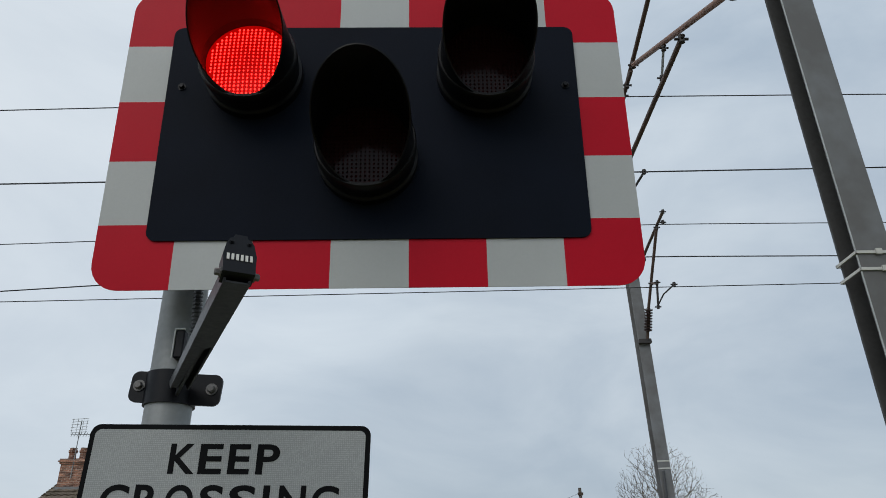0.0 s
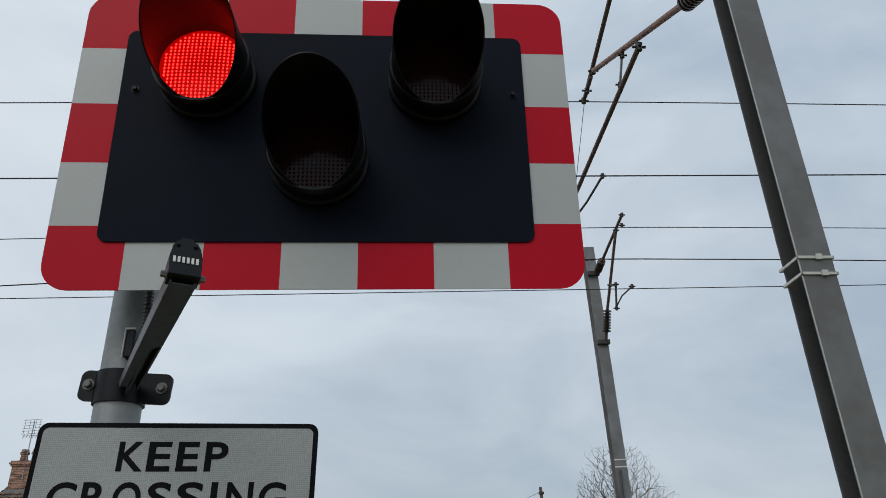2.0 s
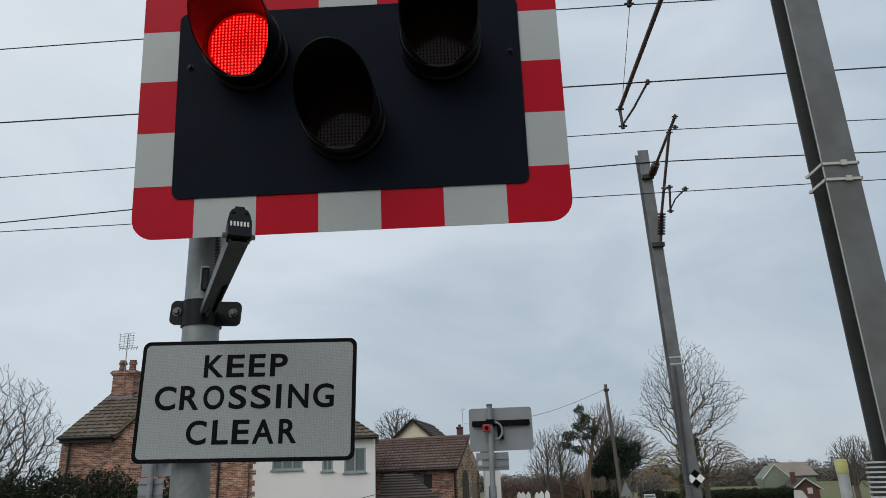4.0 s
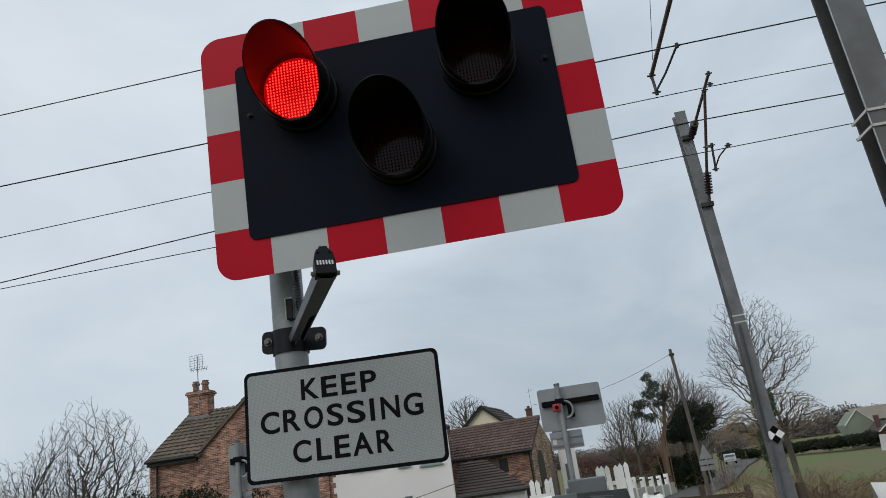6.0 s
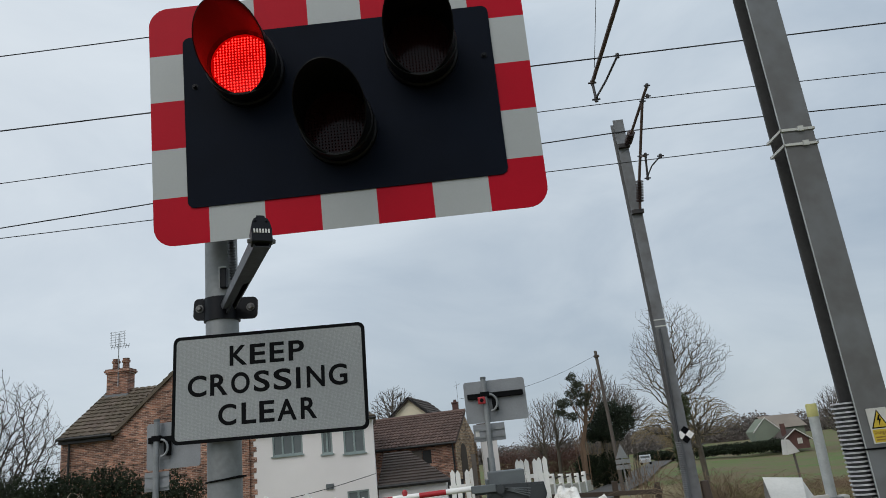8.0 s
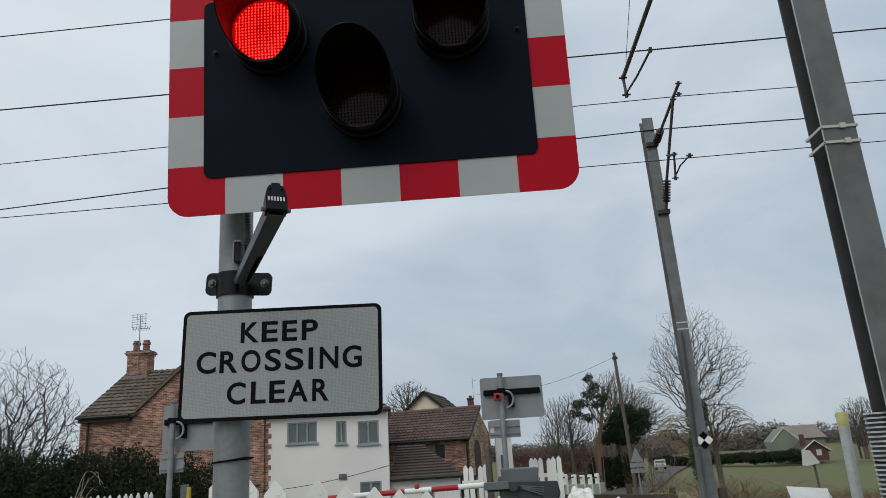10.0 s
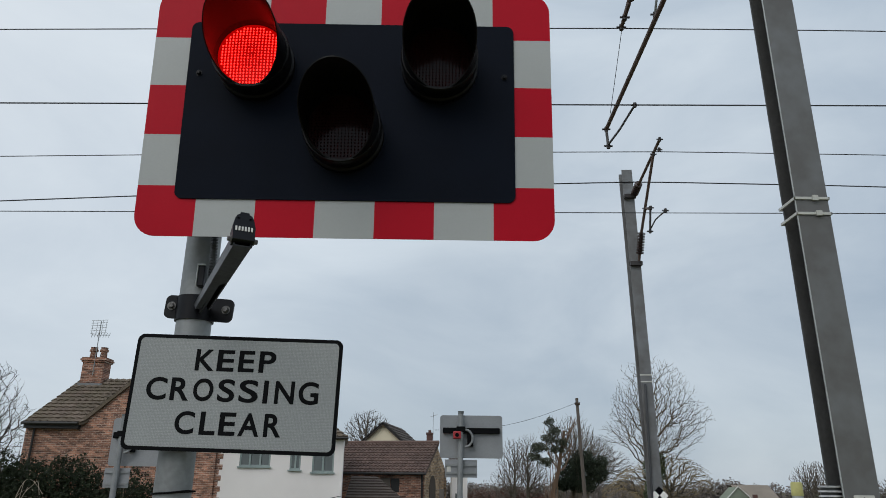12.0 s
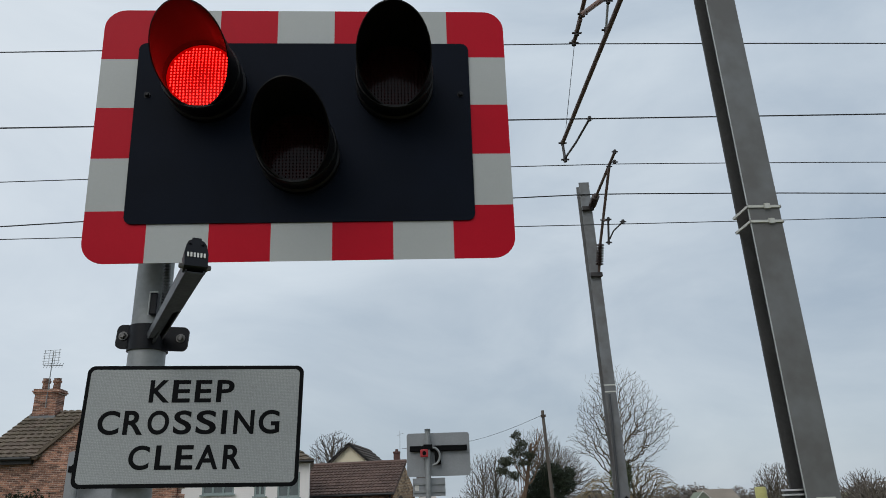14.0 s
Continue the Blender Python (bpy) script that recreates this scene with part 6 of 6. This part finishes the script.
# tall bare ash with ivy, and the golden willow beside it
crown_tree("bare_tree", (11.95, 38, -1.9), [(11.95, 38, -1.95), (12.05, 38, 2.0), (12.30, 38, 5.2)], [((12.45, 38, 6.1), (2.4, 2.0, 2.75)), ((11.15, 38, 5.3), (1.4, 1.3, 1.7)), ((13.85, 38, 5.0), (1.4, 1.2, 1.6)), ((12.45, 38, 3.7), (1.5, 1.5, 1.1)), ((14.75, 38, 5.6), (1.0, 1.0, 0.9)), ((10.25, 38, 4.6), (1.1, 1.0, 0.9))], 5600, 5, "tall bare tree with a fine rounded crown", 0.0048, 0.30, straight=1, thick=0.80, twig=TWIG_OLIVE, wood=TWIG_OLIVE)
shrub("ivy", (11.85, 37.9, -1.9), [((11.9, 37.9, 0.6), (0.45, 0.45, 2.0)), ((12.15, 37.9, 2.8), (0.6, 0.5, 1.0))], 4200, 0.075, LEAF_IVY, 2, "dark ivy climbing a bare tree trunk", "ivy")
crown_tree("willow_tree", (13.9, 41, -1.9), [(13.9, 41, -1.95), (13.8, 41, 1.0), (13.7, 41, 2.4)], [((14.4, 41, 2.6), (2.2, 1.6, 1.6)), ((12.3, 41, 2.2), (1.8, 1.4, 1.7)), ((10.9, 41, 2.6), (1.1, 1.0, 1.1))], 5200, 12, "golden-twigged willow with drooping shoots", 0.0052, 0.3, 0.5, TWIG_GOLD)
crown_tree("willow_tree", (19.0, 62, -1.9), [(19.0, 62, -1.95), (19.0, 62, 0.5)], [((19.0, 62, 1.0), (2.0, 1.6, 1.7))], 1500, 22, "golden-twigged willow shrub beside the lane", 0.010, 0.3, 0.2, TWIG_GOLD)
# group behind the low wall
crown_tree("bare_tree", (7.19, 64.31, -2.85), [(7.19, 64.31, -2.91), (7.32, 64.31, 1.44), (7.39, 64.31, 3.65)], [((7.32, 64.31, 3.65), (1.69, 1.3, 2.21)), ((6.67, 64.31, 1.83), (1.69, 1.3, 1.69))], 2600, 31, "slender bare tree beside a garden", 0.007, 0.5)
crown_tree("bare_tree", (8.55, 65.51, -2.67), [(8.55, 65.51, -2.73), (8.68, 65.51, 2.08), (8.68, 65.51, 3.83)], [((8.68, 65.51, 4.08), (1.5, 1.25, 2.38)), ((9.43, 65.51, 2.33), (1.5, 1.25, 1.62))], 2400, 32, "slender bare tree beside a garden", 0.007, 0.5)
crown_tree("bare_tree", (12.8, 65.51, -2.8), [(12.8, 65.51, -2.86), (12.8, 65.51, 2.33), (12.93, 65.51, 4.83)], [((12.9, 65.51, 5.2), (2.6, 1.7, 3.1)), ((15.0, 65.51, 4.2), (2.1, 1.4, 2.4))], 4600, 33, "bare tree with fine upright twigs", 0.007, 0.45)
crown_tree("bare_tree", (14.6, 72, -2.0), [(14.6, 72, -2.1), (14.6, 72, 2.0), (14.7, 72, 3.8)], [((15.4, 72, 4.6), (2.9, 1.8, 2.8)), ((18.0, 72, 3.6), (2.2, 1.6, 2.0))], 4200, 34, "bare tree with fine upright twigs", 0.008, 0.4)
pine = thing("pine_tree", (10.1, 60.7, -2.0), "wind-shaped pine with dark clumps and a bare trunk", "tree")
v, f = lines_mesh(tree_lines(random.Random(4), (10.1, 60.7, -2.1), 9.6, (0.02, 0), 0.27, 2, 0.6, (8, 5), 0.35, 0.16, 0.55))
fast("trunk", v, f, BARK_WARM, pine)
rnd = random.Random(44)
lines = []
for k in range(10):
    x, z = 10.1 + rnd.gauss(0, 0.20), rnd.uniform(2.2, 4.8)
    lines.append(([Vector((x, 60.6, -2.0)), Vector((x + rnd.gauss(0, 0.10), 60.55, 0.6)), Vector((x + rnd.gauss(0, 0.35), 60.6, z))], [0.055, 0.038, 0.02], 1))
v, f = lines_mesh(lines, 0.02)
fast("dead_stem", v, f, BARK_WARM, pine, "bare brown stems round the trunk")["kind"] = "stuff"
v, f = leaf_cloud(random.Random(8), [((10.16, 60.73, 7.01), (0.36, 0.51, 0.55)), ((10.48, 60.73, 6.25), (0.62, 0.64, 0.49)), ((9.84, 60.73, 5.67), (0.56, 0.64, 0.38)), ((11.12, 60.73, 5.35), (0.62, 0.64, 0.38)), ((9.13, 60.73, 4.9), (0.77, 0.77, 0.45)), ((10.41, 60.73, 4.77), (0.51, 0.64, 0.35)), ((8.62, 60.73, 4.13), (0.56, 0.64, 0.38)), ((9.65, 60.73, 3.75), (0.62, 0.64, 0.35)), ((9.85, 60.73, 6.99), (0.34, 0.4, 0.24)), ((10.32, 60.73, 6.27), (0.34, 0.4, 0.24)), ((9.99, 60.73, 5.32), (0.34, 0.4, 0.24)), ((10.54, 60.73, 5.54), (0.34, 0.4, 0.24)), ((8.84, 60.73, 4.66), (0.34, 0.4, 0.24)), ((11.0, 60.73, 4.7), (0.34, 0.4, 0.24)), ((9.02, 60.73, 4.06), (0.34, 0.4, 0.24)), ((9.82, 60.73, 3.46), (0.34, 0.4, 0.24))], 5800, 0.066)
fast("crown", v, f, LEAF_PINE, pine, "dark needle clumps")["kind"] = "stuff"
shrub("evergreen_tree", (12.9, 64.3, -2.1), [((12.4, 64.3, 2.4), (1.5, 1.3, 0.95)), ((13.6, 64.3, 4.0), (1.1, 1.1, 0.9)), ((14.6, 64.3, 3.0), (1.2, 1.1, 1.0)), ((12.7, 64.3, 3.4), (1.0, 1.0, 0.8)), ((15.2, 64.3, 3.9), (0.7, 0.8, 0.6)), ((11.6, 64.3, 1.9), (0.9, 1.0, 0.6)), ((13.4, 64.3, 1.9), (1.4, 1.2, 0.7))], 12500, 0.085, LEAF_EVER, 6, "dense dark evergreen tree beside a lane", "tree")
shrub("garden_hedge", (11.8, 64, -2.0), [((11.0, 64, -1.0), (1.4, 0.8, 1.45)), ((12.7, 64.5, -1.0), (1.3, 0.8, 1.45)), ((13.8, 65, -1.1), (0.9, 0.8, 1.3))], 7500, 0.11, LEAF, 16, "dark trimmed hedge beside the lane")
stems = thing("dogwood_shrub", (12.3, 65.0, -2.0), "fan of upright straw-coloured stems behind a hedge", "shrub")
rnd = random.Random(71)
lines = []
for k in range(150):
    x, y = rnd.uniform(10.9, 13.9), 65.0 + rnd.uniform(-0.3, 0.3)
    h = rnd.uniform(0.6, 1.8)
    lines.append(([Vector((x, y, -2.05)), Vector((x + rnd.gauss(0, 0.08), y, 0.0)), Vector((x + (x - 12.3) * 0.18 + rnd.gauss(0, 0.15), y, h))], [0.018, 0.013, 0.007], 1))
v, f = lines_mesh(lines, 0.008)
fast("stem", v, f, TWIG_GOLD, stems)["kind"] = "stuff"
shrub("beech_hedge", (6.6, 72, -2.0), [((4.6, 72, -0.4), (2.2, 0.8, 1.9)), ((7.8, 72.5, -0.2), (2.4, 0.8, 2.0)), ((10.6, 73, -0.4), (2.0, 0.8, 1.9))], 15000, 0.075, TWIG_RED, 17, "reddish-brown winter hedge behind a garden wall")
# behind the roofs
crown_tree("bare_tree", (-5.0, 52, -1.8), [(-5.0, 52, -1.85), (-5.0, 52, 4.0), (-4.9, 52, 5.2)], [((-4.8, 52, 5.0), (1.9, 1.3, 2.2))], 2200, 41, "bare tree showing over a tiled roof", 0.009, 0.4)
# left: thicket and hedge
crown_tree("thorn_thicket", (-14.6, 20.5, -0.9), [(-14.6, 20.5, -1.0), (-14.6, 20.5, 0.8), (-14.6, 20.5, 1.6)], [((-14.5, 20.5, 2.7), (2.35, 1.8, 2.9)), ((-16.3, 20.8, 2.2), (1.7, 1.4, 2.3))], 9500, 51, "large bare many-stemmed thorn bush", 0.004, 0.28, 0.02, roots=9, thick=0.9, straight=1, twig=TWIG_DARK, wood=TWIG_DARK)
crown_tree("thorn_thicket", (-18.6, 20.5, -0.9), [(-18.6, 20.5, -1.0), (-18.6, 20.5, 0.6), (-18.6, 20.5, 1.2)], [((-18.6, 20.5, 2.1), (2.2, 1.6, 2.3)), ((-21.4, 20.8, 1.8), (2.0, 1.4, 2.0))], 6500, 52, "large bare many-stemmed thorn bush", 0.004, 0.28, 0.02, roots=8, thick=0.9, straight=1, twig=TWIG_DARK, wood=TWIG_DARK)
shrub("evergreen_hedge", (-9.5, 16.2, -0.3), [((-7.2, 16, 0.6), (1.0, 0.8, 1.35)), ((-8.7, 16.1, 0.9), (1.1, 0.8, 1.35)), ((-10.2, 16.2, 0.9), (1.2, 0.9, 1.35)), ((-11.9, 16.4, 0.9), (1.3, 0.9, 1.45)), ((-13.6, 16.6, 0.8), (1.3, 0.9, 1.4)), ((-15.4, 16.8, 0.8), (1.4, 0.9, 1.5)), ((-6.6, 16, 0.1), (0.5, 0.6, 1.0))], 120000, 0.036, LEAF, 61, "dark overgrown evergreen hedge along the railway")
dead = thing("dead_bramble", (-8.9, 15.1, 0), "pale looping dead bramble stems on a hedge", "bramble")
rnd = random.Random(5)
lines = []
for k in range(7):
    a = Vector((-9.35 + rnd.gauss(0, 0.10), 15.12 + 0.02 * k, 0.55))
    w, h, e = rnd.uniform(0.45, 0.95), rnd.uniform(0.75, 1.15), rnd.uniform(0.35, 0.9)
    pts = [a + Vector((w * (1 - math.cos(q)) / 2 + 0.05 * math.sin(3 * q + k), 0, h * math.sin(q * 0.95) + 0.04 * math.sin(5 * q + k))) for q in [e * math.pi * n / 14 for n in range(15)]]
    lines.append((pts, [0.010 - 0.0004 * n for n in range(15)], 1))
v, f = lines_mesh(lines, 0.006)
fast("stem", v, f, DEAD_STEM, dead)["kind"] = "stuff"


def bramble(base, rx, ry, h, n, seed, label, material=None):
    t = thing("bramble_patch", base, label, "bramble", "bramble patches")
    rnd = random.Random(seed)
    lines = []
    for _ in range(n):
        a = Vector((base[0] + rnd.uniform(-rx, rx), base[1] + rnd.uniform(-ry, ry), 0))
        a.z = ground_z(a.x, a.y)
        d = Vector((rnd.gauss(0, 1), rnd.gauss(0, 1), 0)) * 0.35
        hh = h * rnd.uniform(0.4, 1.1)
        lines.append(([a, a + d * 0.5 + Vector((0, 0, hh * 0.7)), a + d * 1.2 + Vector((0, 0, hh)), a + d * 2.2 + Vector((0, 0, hh * 0.7))], [0.006, 0.005, 0.004, 0.003], 3))
    v, f = lines_mesh(lines, 0.003)
    fast("stem", v, f, material or STRAW, t)["kind"] = "stuff"
    return t


bramble((4.95, 12.6, 0), 0.5, 0.7, 0.8, 260, 71, "tangle of dry brown stems beside a mast")
bramble((4.78, 17.0, 0), 0.30, 0.5, 1.35, 70, 76, "tall pale thorny stems beside a mast", BRAMBLE)
bramble((7.0, 24, -1.2), 3.2, 3.0, 0.36, 1500, 77, "dry brown stems along the verge of the lane", BRAMBLE)
bramble((9.8, 16.5, -0.6), 3.0, 2.0, 0.80, 3600, 72, "tangle of pale brown dry bramble stems", BRAMBLE)
bramble((7.6, 13.2, -0.3), 2.4, 1.2, 0.50, 2200, 74, "olive-brown dry stems on a railway bank", VERGE)
bramble((15.5, 21, -1.6), 4.0, 2.0, 0.9, 900, 75, "tangle of brown bramble stems at the edge of a field")
bramble((4.9, 9.2, 0), 2.2, 1.0, 0.35, 700, 73, "straw-coloured dry stems beside the railway")
shrub("field_hedge", (39, 116, -2.6), [((31.5 + 1.05 * k, 130 - 2.2 * k, -2.20 + 0.4 * noise.noise((k * 0.7, 0, 0)) + 0.03 * k), (1.7, 1.5, 0.85 + 0.22 * noise.noise((k * 1.3, 4, 0)))) for k in range(13)], 15000, 0.17, LEAF, 81, "trimmed dark hedge across a field")
crown_tree("bare_tree", (52.5, 100, -2.6), [(52.5, 100, -2.7), (52.5, 100, 0.5), (52.5, 100, 2.0)], [((52.5, 100, 2.3), (3.4, 2.6, 3.4))], 2600, 91, "bare many-stemmed tree beside far houses", 0.016, 0.5, roots=4)
crown_tree("bare_tree", (62, 95, -2.6), [(62, 95, -2.7), (62, 95, 0.2), (62, 95, 1.4)], [((62, 95, 1.6), (3.2, 2.4, 2.8))], 1800, 92, "bare many-stemmed tree beside far houses", 0.016, 0.5, roots=4)
# far woods along the skyline
rnd = random.Random(99)
blobs = []
for k in range(80):
    xx = -10 + k * 4.5
    yy = 230 + 60 * noise.noise((k * 0.13, 0, 0))
    top = 2.6 + 2.2 * noise.noise((k * 0.21, 3, 0)) + 0.012 * max(0, xx - 60)
    blobs.append(((xx, yy, -1.5), (5.0, 4.0, top + 2.0)))
v, f = leaf_cloud(rnd, blobs, 190000, 0.36)
woods = fast("far_woods", v, f, FAR_WOOD)
tagged(woods, "brown leafless woods along the skyline", "woods", kind="stuff")
